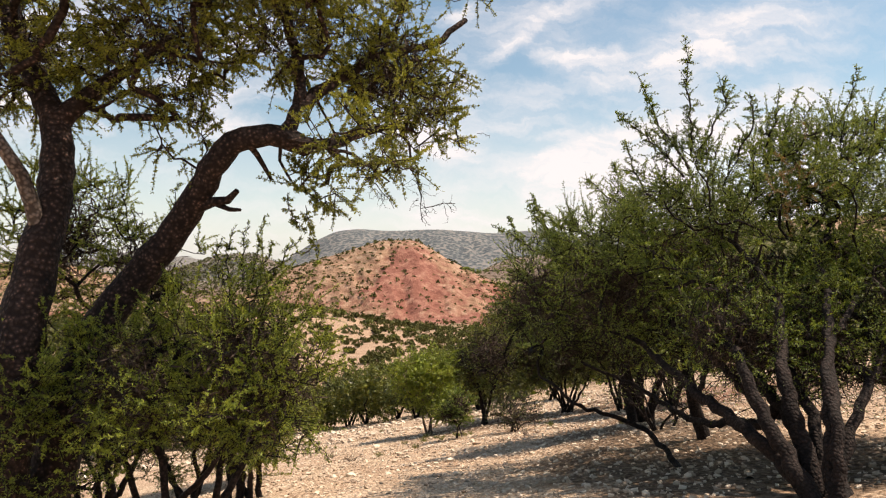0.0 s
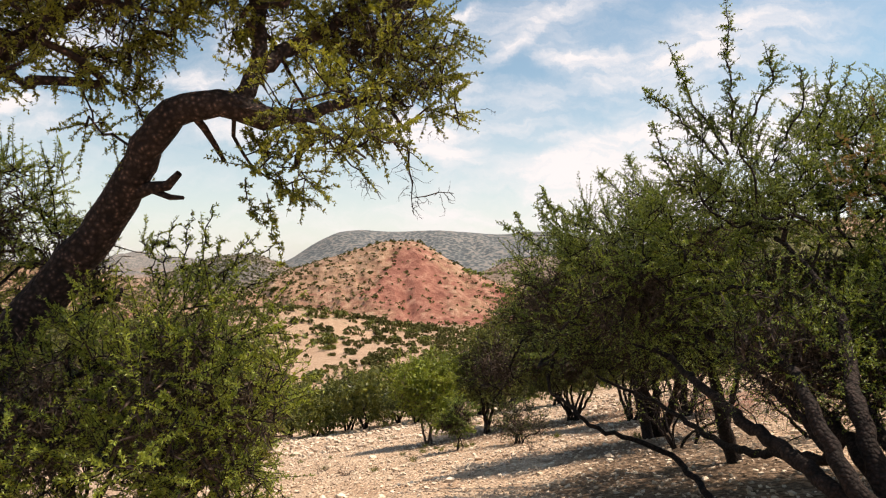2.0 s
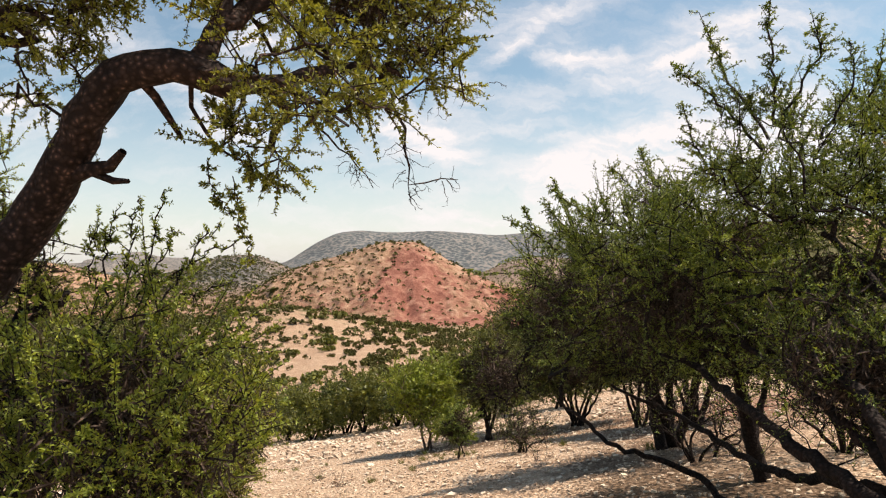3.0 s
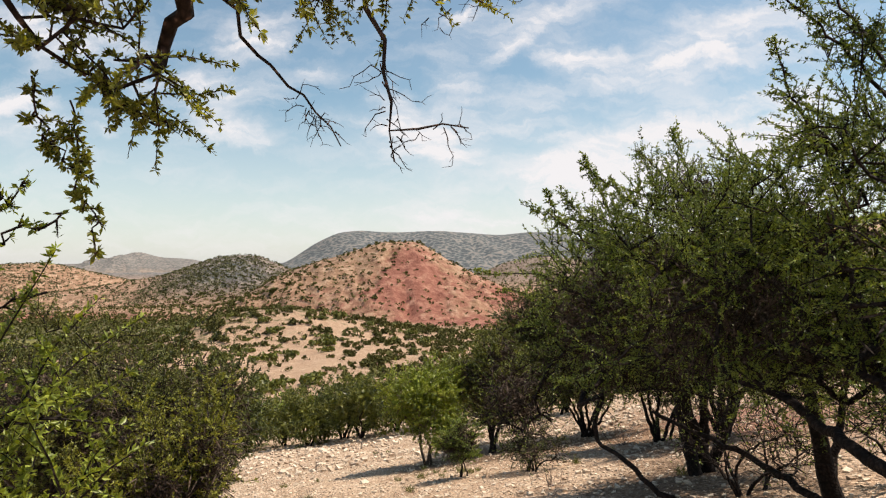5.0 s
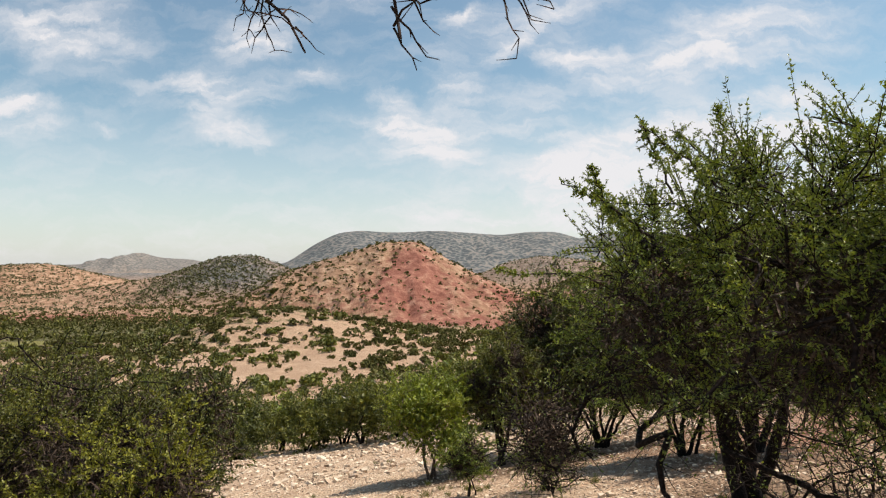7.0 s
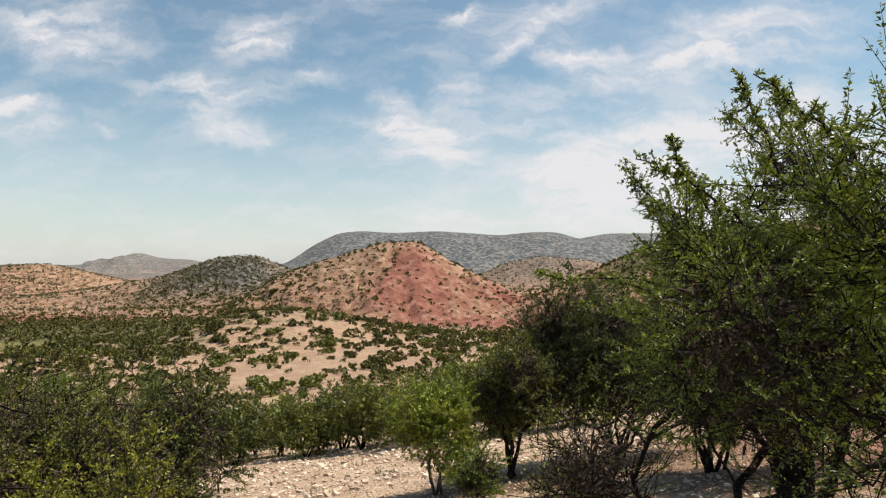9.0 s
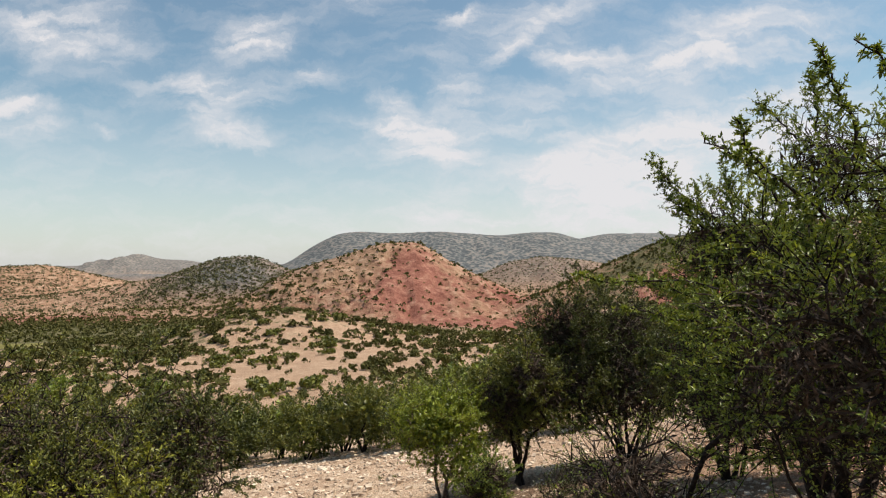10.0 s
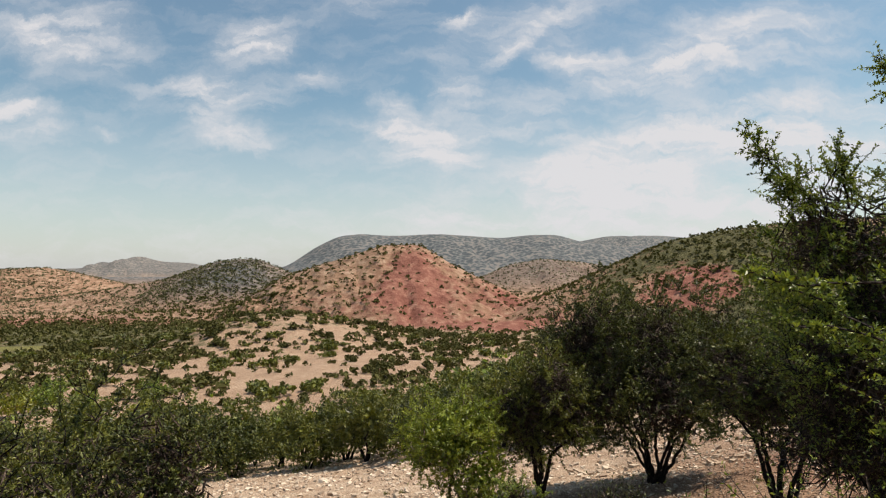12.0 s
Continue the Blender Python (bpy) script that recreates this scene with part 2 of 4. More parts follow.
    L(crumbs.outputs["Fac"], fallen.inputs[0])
    c = blend(cover("litter_shade", noise_at(1.7, 9.0, 0.7), 0.16, 1.5), speckle.outputs["Result"], fallen.outputs[0])
    c = blend(hill.outputs["Fac"], c, tan.outputs[0])
    c = blend(cover("red", noise_at(0.07, 9.0, 0.75), 0.16, 1.7), c, reds.outputs[0])
    green = ramp_node(t, [(0.35, (0.06, 0.062, 0.026)), (0.6, (0.13, 0.118, 0.056))])
    L(mid.outputs["Fac"], green.inputs[0])
    c = blend(cover("scrub", tuft, 0.09, 1.6), c, green.outputs[0])
    grass = t.nodes.new("ShaderNodeAttribute")
    grass.attribute_name = "grass"
    blades = ramp_node(t, [(0.35, (0.13, 0.125, 0.04)), (0.65, (0.21, 0.19, 0.065))])
    L(mid.outputs["Fac"], blades.inputs[0])
    c = blend(grass.outputs["Fac"], c, blades.outputs[0])
    # distance haze painted into the colour: far ground turns grey-blue
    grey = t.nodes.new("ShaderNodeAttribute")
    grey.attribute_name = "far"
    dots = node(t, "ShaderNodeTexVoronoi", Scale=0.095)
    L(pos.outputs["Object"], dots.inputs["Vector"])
    # limestone tones shifted to the blue-grey of the haze
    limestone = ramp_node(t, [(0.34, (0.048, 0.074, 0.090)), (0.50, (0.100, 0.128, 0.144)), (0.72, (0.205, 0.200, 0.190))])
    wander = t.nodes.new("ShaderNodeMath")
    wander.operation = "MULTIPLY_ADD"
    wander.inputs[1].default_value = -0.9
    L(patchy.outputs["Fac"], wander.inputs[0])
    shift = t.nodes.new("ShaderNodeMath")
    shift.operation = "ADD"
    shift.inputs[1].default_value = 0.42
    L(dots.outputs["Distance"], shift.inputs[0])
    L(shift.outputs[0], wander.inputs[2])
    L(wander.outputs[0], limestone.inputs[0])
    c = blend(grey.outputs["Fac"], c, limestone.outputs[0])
    p = node(t, "ShaderNodeBsdfPrincipled", Roughness=0.95)
    p.inputs["Specular IOR Level"].default_value = 0.15
    L(c, p.inputs["Base Color"])
    bump = node(t, "ShaderNodeBump", Strength=0.6, Distance=0.06)
    L(fine.outputs["Fac"], bump.inputs["Height"])
    pebbles = node(t, "ShaderNodeBump", Strength=1.0, Distance=0.07)
    pebbles.invert = True
    L(gravel.outputs["Distance"], pebbles.inputs["Height"])
    L(bump.outputs[0], pebbles.inputs["Normal"])
    crag = node(t, "ShaderNodeBump", Strength=0.7)
    far_off = t.nodes.new("ShaderNodeMath")
    far_off.operation = "MULTIPLY"
    far_off.inputs[1].default_value = 4.0
    L(hill.outputs["Fac"], far_off.inputs[0])
    L(far_off.outputs[0], crag.inputs["Distance"])
    L(tuft.outputs["Fac"], crag.inputs["Height"])
    L(pebbles.outputs[0], crag.inputs["Normal"])
    L(crag.outputs[0], p.inputs["Normal"])
    L(p.outputs[0], out.inputs["Surface"])
    return m


LEAF_OLIVE = leaf_material("leaf_olive", (0.066, 0.070, 0.015), (0.180, 0.195, 0.029), (0.32, 0.33, 0.048), 0.24)
LEAF_DEEP = leaf_material("leaf_deep", (0.036, 0.054, 0.014), (0.132, 0.186, 0.034), (0.285, 0.340, 0.058), 0.20)
LEAF_DRY = leaf_material("leaf_dry", (0.08, 0.052, 0.02), (0.17, 0.11, 0.042), (0.25, 0.17, 0.07), 0.2)
LEAF_SCRUB = leaf_material("leaf_scrub", (0.044, 0.046, 0.016), (0.084, 0.084, 0.028), (0.135, 0.125, 0.046), 0.06, 0.85)
LEAF_MID = leaf_material("leaf_mid", (0.036, 0.045, 0.012), (0.110, 0.124, 0.025), (0.215, 0.22, 0.042), 0.16)
LEAF_DARK = leaf_material("leaf_dark", (0.022, 0.029, 0.009), (0.068, 0.084, 0.020), (0.175, 0.185, 0.036), 0.13)
LEAF_FRESH = leaf_material("leaf_fresh", (0.062, 0.086, 0.016), (0.175, 0.225, 0.033), (0.32, 0.37, 0.056), 0.22)
# scrub leaves of the far ridges, paled to paint in distance haze
LEAF_HAZED = leaf_material("leaf_hazed", (0.060, 0.064, 0.034), (0.105, 0.106, 0.056), (0.165, 0.155, 0.080), 0.06, 0.9)
BARK = bark_material("bark", (0.011, 0.008, 0.007), (0.044, 0.029, 0.025), 0.026)
BARK_OLD = bark_material("scaly_bark", (0.020, 0.013, 0.011), (0.078, 0.050, 0.042), 0.032, 3.4)
# brown of the loose twigs that fill and darken the crowns
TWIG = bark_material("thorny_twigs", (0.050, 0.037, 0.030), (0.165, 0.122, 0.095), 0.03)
BARK_PALE = bark_material("weathered_wood", (0.14, 0.10, 0.08), (0.30, 0.24, 0.20), 0.03)
STONE = stone_material("limestone_rubble", (0.31, 0.22, 0.15), (0.72, 0.60, 0.47))
EARTH = ground_material()


# ---- terrain ----
def smooth(a):
    a = np.clip(a, 0, 1)
    return a * a * (3 - 2 * a)


def value_noise(x, y, seed):
    xi, yi = np.floor(x).astype(np.int64), np.floor(y).astype(np.int64)
    fx, fy = x - xi, y - yi
    fx, fy = fx * fx * (3 - 2 * fx), fy * fy * (3 - 2 * fy)

    def at(i, j):
        h = (i * 374761393 + j * 668265263 + seed * 974634777) & 0xFFFFFFFF
        h = ((h ^ (h >> 13)) * 1274126177) & 0xFFFFFFFF
        return ((h ^ (h >> 16)) & 0xFFFF) / 32767.5 - 1.0

    a, b, c, d = at(xi, yi), at(xi + 1, yi), at(xi, yi + 1), at(xi + 1, yi + 1)
    return (a * (1 - fx) + b * fx) * (1 - fy) + (c * (1 - fx) + d * fx) * fy


def rough(x, y, size, octaves=4, seed=1):
    """Unevenness of about -1 to 1 with features of the given size and smaller."""
    z, amp, tot = 0.0, 1.0, 0.0
    for o in range(octaves):
        k = 2 ** o / size
        z = z + amp * value_noise(x * k + 13.7 * o, y * k - 7.1 * o, seed + o)
        tot += amp
        amp *= 0.5
    return z / tot


# crest line (x, z), distance, run of the front and back slopes, gully depth, gully width
HILLS = {
    "red_hill": ([(-330, -34), (-204, -31), (-183, -23), (-147, 0), (-116, 10), (-86, 19.5), (-55, 28.5), (-24, 29.5), (-14, 24), (7, 11), (32, -2), (58, -14), (79, -28), (130, -40)], 600, 190, 160, 5.0, 24),
    "dark_hill": ([(-520, -32), (-430, -22), (-370, -13), (-313, -3), (-281, 8.5), (-255, 17.5), (-223, 20), (-207, 17.5), (-191, 9.6), (-158, -2), (-100, -20)], 750, 210, 180, 3.0, 40),
    "pink_hill": ([(-1100, 20), (-800, 14), (-607, 9), (-545, 11.5), (-522, 7.5), (-468, -5), (-430, -14), (-340, -34)], 900, 260, 300, 4.0, 45),
    "mid_ridge": ([(0, -34), (40, -14), (60, -6), (107, 14.5), (163, 24), (220, 19), (267, 12), (360, 6)], 1100, 260, 300, 5.0, 50),
    "far_mountain": ([(-620, -10), (-451, 19), (-370, 74), (-304, 107), (-239, 114), (-158, 109), (-11, 114), (71, 107), (169, 101), (250, 109), (324, 107), (397, 86), (511, 74), (756, 78), (1300, 60)], 1900, 560, 700, 9.0, 90),
    "far_range": ([(-2600, 30), (-2028, 16), (-1757, 30), (-1640, 62), (-1560, 78), (-1512, 86), (-1450, 66), (-1400, 52), (-1300, 50), (-1138, 32), (-739, 27), (-300, 20), (300, 40), (642, 144), (823, 180), (1003, 180), (1184, 170), (1900, 150)], 3300, 900, 700, 24.0, 110),
    "right_slope": ([(30, -40), (60, -22), (92, -9), (133, 11), (167, 26), (197, 33), (226, 37), (260, 40), (332, 45), (600, 52)], 500, 260, 400, 3.5, 34),
    "knoll": ([(-210, -36), (-151, -32), (-137, -27), (-115, -20), (-95, -15.5), (-75, -15), (-53, -18), (-25, -25), (3, -29), (26, -34), (60, -38)], 330, 165, 120, 1.6, 26),
    "red_gully": ([(-40, -44), (-8, -34), (14, -29.5), (36, -27.5), (52, -26), (66, -33), (90, -42)], 430, 55, 60, 2.5, 12),
}


def near_slope(x, y):
    xs = 40 * np.tanh(x / 40)
    return -0.2 * (y - 18) + 0.15 * xs + 0.22 * rough(x, y, 6.0, 6, 3)


def height(x, y):
    x, y = np.asarray(x, float), np.asarray(y, float)
    r = np.hypot(x, y)
    valley = -26 - 9 * smooth((r - 150) / 400) + 6 * smooth((r - 900) / 1500) + 2.5 * rough(x, y, 90, 5, 5) * smooth((r - 80) / 150)
    z = near_slope(x, y)
    d = z - valley
    z = valley + np.where(d > 30, d, 0.5 * (d + np.sqrt(d * d + 12.0)))
    z = np.minimum(z, 12.0)
    for crest, at, front, back, gully, width in HILLS.values():
        xs, zs = np.array(crest, float).T
        top = np.zeros_like(x)
        for off, w in ((-0.03, 0.25), (0, 0.5), (0.03, 0.25)):
            top = top + w * np.interp(x + off * front, xs, zs)
        s = np.where(y < at, (y - at) / front, (y - at) / back)
        fall = 1 - smooth(np.abs(s)) * 0.62 - 0.38 * np.clip(np.abs(s), 0, 1)
        low = -36.0
        edge = 8.0
        h = low - edge + (top - low + edge) * fall
        flow = np.abs(rough(x + 0.25 * (y - at), 0.45 * y, width, 3, 9))
        h = h - gully * (1 - np.minimum(1, flow * 2.2)) * smooth(np.abs(s) * 3.0) * (fall > 0.02) + 0.9 * gully * rough(x, y, width * 0.8, 5, 12) * (smooth(np.abs(s) * 4) + 0.12)
        d = h - z
        z = z + 0.5 * (d + np.sqrt(d * d + 4.0))
    return z


def bell(x, y, cx, cy, rx, ry):
    return np.exp(-((x - cx) / rx) ** 2 - ((y - cy) / ry) ** 2)


def covers(x, y):
    """How red, how scrubby and how grey-blue with painted distance haze the ground is."""
    red = 0.66 * bell(x, y, -28, 530, 26, 80) + 0.34 * bell(x, y, -75, 490, 70, 50) + 0.34 * bell(x, y, 10, 520, 50, 70) + 1.2 * bell(x, y, 35, 428, 45, 40)
    red = red + 0.7 * bell(x, y, -330, 520, 160, 60) + 0.6 * bell(x, y, 60, 560, 40, 60) + 1.1 * bell(x, y, 150, 405, 34, 45) + 0.15 * bell(x, y, -560, 800, 200, 120)
    red = red + 0.5 * bell(x, y, 9.5, 21.5, 5, 8)
    scrub = 0.08 + 0.62 * bell(x, y, -190, 330, 130, 110) + 0.95 * bell(x, y, 190, 380, 110, 180)
    scrub = scrub + 0.5 * bell(x, y, -10, 400, 70, 60) + 0.3 * bell(x, y, 150, 1050, 150, 150) + 0.55 * bell(x, y, -300, 450, 170, 60)
    scrub = scrub * smooth((y - 90) / 60)
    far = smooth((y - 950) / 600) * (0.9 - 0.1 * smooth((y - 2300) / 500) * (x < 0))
    # the dark hill takes the same grey-blue tone
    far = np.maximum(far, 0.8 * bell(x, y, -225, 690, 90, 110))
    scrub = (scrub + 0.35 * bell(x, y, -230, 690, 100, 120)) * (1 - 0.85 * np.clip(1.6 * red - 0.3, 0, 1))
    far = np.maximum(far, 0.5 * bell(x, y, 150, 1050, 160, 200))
    hill = np.maximum(0.5 * smooth((y - 90) / 60), smooth((y - 330 - 0.25 * np.abs(x + 60)) / 90)) * (1 - 0.5 * smooth((y - 2000) / 500))
    hill = np.maximum(hill, 1.0 * bell(x, y, 9, 21, 5.5, 9))
    return np.clip(red, 0, 1.3), np.clip(scrub, 0, 1.2), far, hill


def add_mesh(name, verts, faces, mat, parent=None, label="", smooth_shade=False, attributes=()):
    """One mesh object from arrays of places and of equal-sided faces."""
    me = bpy.data.meshes.new(name)
    verts, faces = np.asarray(verts, np.float32), np.asarray(faces, np.int32)
    n, k = faces.shape
    me.vertices.add(len(verts))
    me.vertices.foreach_set("co", verts.ravel())
    me.loops.add(n * k)
    me.loops.foreach_set("vertex_index", faces.ravel())
    me.polygons.add(n)
    me.polygons.foreach_set("loop_start", np.arange(0, n * k, k, dtype=np.int32))
    me.polygons.foreach_set("use_smooth", np.full(n, smooth_shade))
    for key, values in attributes:
        me.attributes.new(key, "FLOAT", "POINT").data.foreach_set("value", np.asarray(values, np.float32))
    me.update(calc_edges=True)
    me.materials.append(mat)
    ob = new(name, me)
    if parent:
        ob.parent = parent
        ob.matrix_parent_inverse = parent.matrix_world.inverted()
    if label:
        tagged(ob, label)
    return ob


def litter_shade_at(x, y):
    """How thick the fallen leaves lie, and where the near tree's shadow is painted darker."""
    # the second spot darkens the ground where the near tree's shadow falls
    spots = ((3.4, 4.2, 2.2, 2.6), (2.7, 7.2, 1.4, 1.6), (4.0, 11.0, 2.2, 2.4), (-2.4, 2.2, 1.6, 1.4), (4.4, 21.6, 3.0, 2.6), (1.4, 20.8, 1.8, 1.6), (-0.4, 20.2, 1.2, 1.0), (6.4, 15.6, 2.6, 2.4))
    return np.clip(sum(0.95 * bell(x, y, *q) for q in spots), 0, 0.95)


def build_ground():
    ang = np.concatenate([np.linspace(-40, 40, 340), np.linspace(44, 316, 52)])
    rad = np.concatenate([np.geomspace(0.02, 60, 150)[:-1], np.linspace(60, 250, 45)[:-1], np.linspace(250, 1150, 125)[:-1], np.geomspace(1150, 4800, 45)])
    a, r = np.meshgrid(np.radians(ang), rad)
    x, y = r * np.sin(a), -3 + r * np.cos(a)
    z = height(x, y)
    n, m = x.shape
    verts = np.stack([x, y, z], -1).reshape(-1, 3)
    i, j = np.meshgrid(np.arange(n - 1), np.arange(m), indexing="ij")
    jn = (j + 1) % m
    faces = np.stack([i * m + j, (i + 1) * m + j, (i + 1) * m + jn, i * m + jn], -1).reshape(-1, 4)[:, ::-1]
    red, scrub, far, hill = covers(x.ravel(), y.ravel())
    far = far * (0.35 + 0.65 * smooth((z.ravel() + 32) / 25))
    ob = add_mesh("ground", verts, faces, EARTH, smooth_shade=True, attributes=(("red", red), ("scrub", scrub), ("far", far), ("hill", hill), ("litter_shade", litter_shade_at(x.ravel(), y.ravel())), ("grass", smooth(3 - 3 * (((x + 205) / 36) ** 2 + ((y - 312) / 20) ** 2)).ravel())))
    tagged(ob, "pale stony earth slope running out to scrubby red and tan hills", "ground", kind="structure")


build_ground()


# ---- trees ----
def unit(v):
    return v / np.maximum(np.linalg.norm(v, axis=-1, keepdims=True), 1e-9)


class Wood:
    """A skeleton of nodes that is grown limb by limb."""

    def __init__(self, seed):
        self.rng = np.random.default_rng(seed)
        self.pos, self.up, self.thick = [], [], []

    def limb(self, points, r0, r1, start=-1, step=0.10, rough=0.012):
        """A main limb through the given points, from thickness r0 to r1; it starts at a node, or free."""
        pts = np.array(points, float)
        seg = np.linalg.norm(np.diff(pts, axis=0), axis=1)
        u = np.concatenate([[0], np.cumsum(seg)])
        n = max(3, int(u[-1] / step))
        s = np.linspace(0, u[-1], n)
        path = np.stack([np.interp(s, u, pts[:, k]) for k in range(3)], 1)
        for _ in range(4 if r0 > 0.1 else 3):
            path[1:-1] = 0.25 * path[:-2] + 0.5 * path[1:-1] + 0.25 * path[2:]
        path[1:] += self.rng.normal(0, rough * (0.5 if r0 > 0.1 else 1.0), (n - 1, 3))
        last = start
        made = []
        for k, p in enumerate(path):
            if k == 0 and start >= 0:
                made.append(start)
                continue
            self.pos.append(p)
            self.up.append(last)
            self.thick.append(r0 + (r1 - r0) * k / (n - 1))
            last = len(self.pos) - 1
            made.append(last)
        return made

    def nearest(self, p):
        return int(np.argmin(np.linalg.norm(np.array(self.pos) - np.array(p), axis=1)))

    def reach(self, targets, step=0.16, sag=0.0, wander=0.03):
        """Grow a branch to each target from the nearest wood."""
        root = np.array(self.pos[0])
        order = np.argsort(np.linalg.norm(targets - root, axis=1))
        pos = np.zeros((len(self.pos) + len(targets) * 60, 3))
        n = len(self.pos)
        pos[:n] = self.pos
        tips = []
        for t in targets[order]:
            d = np.linalg.norm(pos[:n] - t, axis=1) + 0.25 * np.maximum(0, pos[:n, 2] - t[2])
            a = int(np.argmin(d))
            p0 = pos[a]
            gap = np.linalg.norm(t - p0)
            k = int(min(50, max(2, round(gap / step))))
            prev = self.up[a]
            ahead = unit(p0 - pos[prev]) if prev >= 0 else np.array([0, 0, 1.0])
            ctrl = p0 + ahead * gap * 0.35 + np.array([0, 0, 0.10 * gap])
            last = a
            for q in range(1, k + 1):
                s = q / k
                p = (1 - s) ** 2 * p0 + 2 * s * (1 - s) * ctrl + s * s * t + self.rng.normal(0, wander, 3) * (q < k)
                p[2] -= sag * gap * s * (1 - s)
                self.pos.append(p)
                self.up.append(last)
                self.thick.append(0.0)
                pos[n] = p
                last = n
                n += 1
            tips.append(last)
        return tips

    def swell(self, tip=0.004, power=2.3, cap=0.06):
        """Thickness of the grown wood from the twigs that it carries."""
        n = len(self.pos)
        load = np.full(n, 0.0)
        kids = np.zeros(n, int)
        for i in range(n):
            if self.up[i] >= 0:
                kids[self.up[i]] += 1
        r = np.array(self.thick)
        for i in range(n - 1, -1, -1):
            own = tip ** power if kids[i] == 0 else load[i]
            if r[i] == 0:
                r[i] = min(cap, own ** (1 / power))
            if self.up[i] >= 0:
                load[self.up[i]] += own
        self.r = r

    def chains(self):
        n = len(self.pos)
        best = {}
        for i in range(n):
            u = self.up[i]
            if u >= 0 and (u not in best or self.r[i] > self.r[best[u]]):
                best[u] = i
        out = []
        for i in range(n):
            u = self.up[i]
            if u < 0 or best[u] != i:
                chain = ([u] if u >= 0 else []) + [i]
                while chain[-1] in best:
                    chain.append(best[chain[-1]])
                if len(chain) > 1:
                    out.append(chain)
        return out


def tube(path, radii, sides, bumps=0.0, rng=None):
    """A tube along a path."""
    path = np.asarray(path)
    n = len(path)
    tang = unit(np.gradient(path, axis=0))
    ref = np.array([0.31, 0.95, 0.12]) if abs(tang[0][1]) < 0.8 else np.array([1.0, 0.1, 0.0])
    side = unit(np.cross(tang, ref))
    other = np.cross(tang, side)
    a = np.linspace(0, 2 * np.pi, sides, endpoint=False)
    rr = np.repeat(np.asarray(radii)[:, None], sides, 1)
    if bumps and rng is not None:
        lobes = 1 + bumps * (0.6 * np.sin(2 * a + 1.0)[None] * np.sin(np.arange(n) * 0.11)[:, None] + 0.5 * np.sin(3 * a + 0.4)[None] + 0.5 * rng.normal(0, 1, (n, sides)))
        rr = rr * lobes
    v = path[:, None] + rr[..., None] * (np.cos(a)[None, :, None] * side[:, None] + np.sin(a)[None, :, None] * other[:, None])
    v = v.reshape(-1, 3)
    i, j = np.meshgrid(np.arange(n - 1), np.arange(sides), indexing="ij")
    jn = (j + 1) % sides
    f = np.stack([i * sides + j, i * sides + jn, (i + 1) * sides + jn, (i + 1) * sides + j], -1).reshape(-1, 4)
    return v, f


def gather(pieces):
    vs, fs, off = [], [], 0
    for v, f in pieces:
        vs.append(v)
        fs.append(f + off)
        off += len(v)
    return np.vstack(vs), np.vstack(fs)


def leaf_quads(at, along, size, rng, slim=0.36):
    """One folded four-cornered leaf at each place."""
    n = len(at)
    any_way = unit(rng.normal(0, 1, (n, 3)) + np.array([0, 0, 0.8]))
    across = unit(np.cross(along, any_way))
    face = np.cross(across, along)
    L = (size * rng.uniform(0.65, 1.3, n))[:, None]
    W = L * slim * rng.uniform(0.8, 1.2, n)[:, None]
    mid = at + along * L * 0.52 + face * W * 0.22
    v = np.stack([at, mid + across * W * 0.5, at + along * L, mid - across * W * 0.5], 1).reshape(-1, 3)
    return v, np.arange(n * 4).reshape(-1, 4)


def shoots(starts, ways, lengths, leaves, size, rng, droop=0.0, twig_r=0.0022, bare=0.08, spread=0.9, slim=0.36, bend=0.16, share=None):
    """Twigs from the starts along the ways, set with leaves; returns wood pieces and leaf arrays."""
    m = len(starts)
    curve = rng.normal(0, bend, (m, 3)) * lengths[:, None] + np.array([0, 0, -droop]) * lengths[:, None]
    ss = np.linspace(0, 1, 3)
    path = starts[:, None] + ways[:, None] * (lengths[:, None] * ss)[..., None] + curve[:, None] * (ss ** 2)[None, :, None]
    # three-sided twigs
    side = unit(np.cross(ways, rng.normal(0, 1, (m, 3))))
    other = np.cross(ways, side)
    a = np.array([0, 2.094, 4.189])
    ring = np.cos(a)[None, :, None] * side[:, None] + np.sin(a)[None, :, None] * other[:, None]
    rad = twig_r * np.array([1.3, 1.0, 0.35])
    tv = (path[:, :, None] + rad[None, :, None, None] * ring[:, None]).reshape(-1, 3)
    q, i, j = np.meshgrid(np.arange(m), np.arange(2), np.arange(3), indexing="ij")
    jn = (j + 1) % 3
    b = q * 9
    tf = np.stack([b + i * 3 + j, b + i * 3 + jn, b + (i + 1) * 3 + jn, b + (i + 1) * 3 + j], -1).reshape(-1, 4)
    # leaves
    count = np.maximum(1, (leaves * lengths / np.mean(lengths) * rng.uniform(0.6, 1.3, m)).astype(int))
    if share is not None:
        count = np.floor(count * share + rng.uniform(0, 1, m)).astype(int)
    who = np.repeat(np.arange(m), count)
    s = bare + (1 - bare) * rng.uniform(0, 1, len(who)) ** 0.85
    knots = np.maximum(3, np.round(lengths / (size * 0.9)))[who]
    s = np.clip((np.round(s * knots) + rng.normal(0, 0.12, len(who))) / knots, bare, 1)
    at = starts[who] + ways[who] * (lengths[who] * s)[:, None] + curve[who] * (s ** 2)[:, None]
    way = unit(ways[who] * 0.55 + spread * unit(rng.normal(0, 1, (len(who), 3))))
    lv, lf = leaf_quads(at, way, size, rng, slim)
    return (tv, tf), (lv, lf)


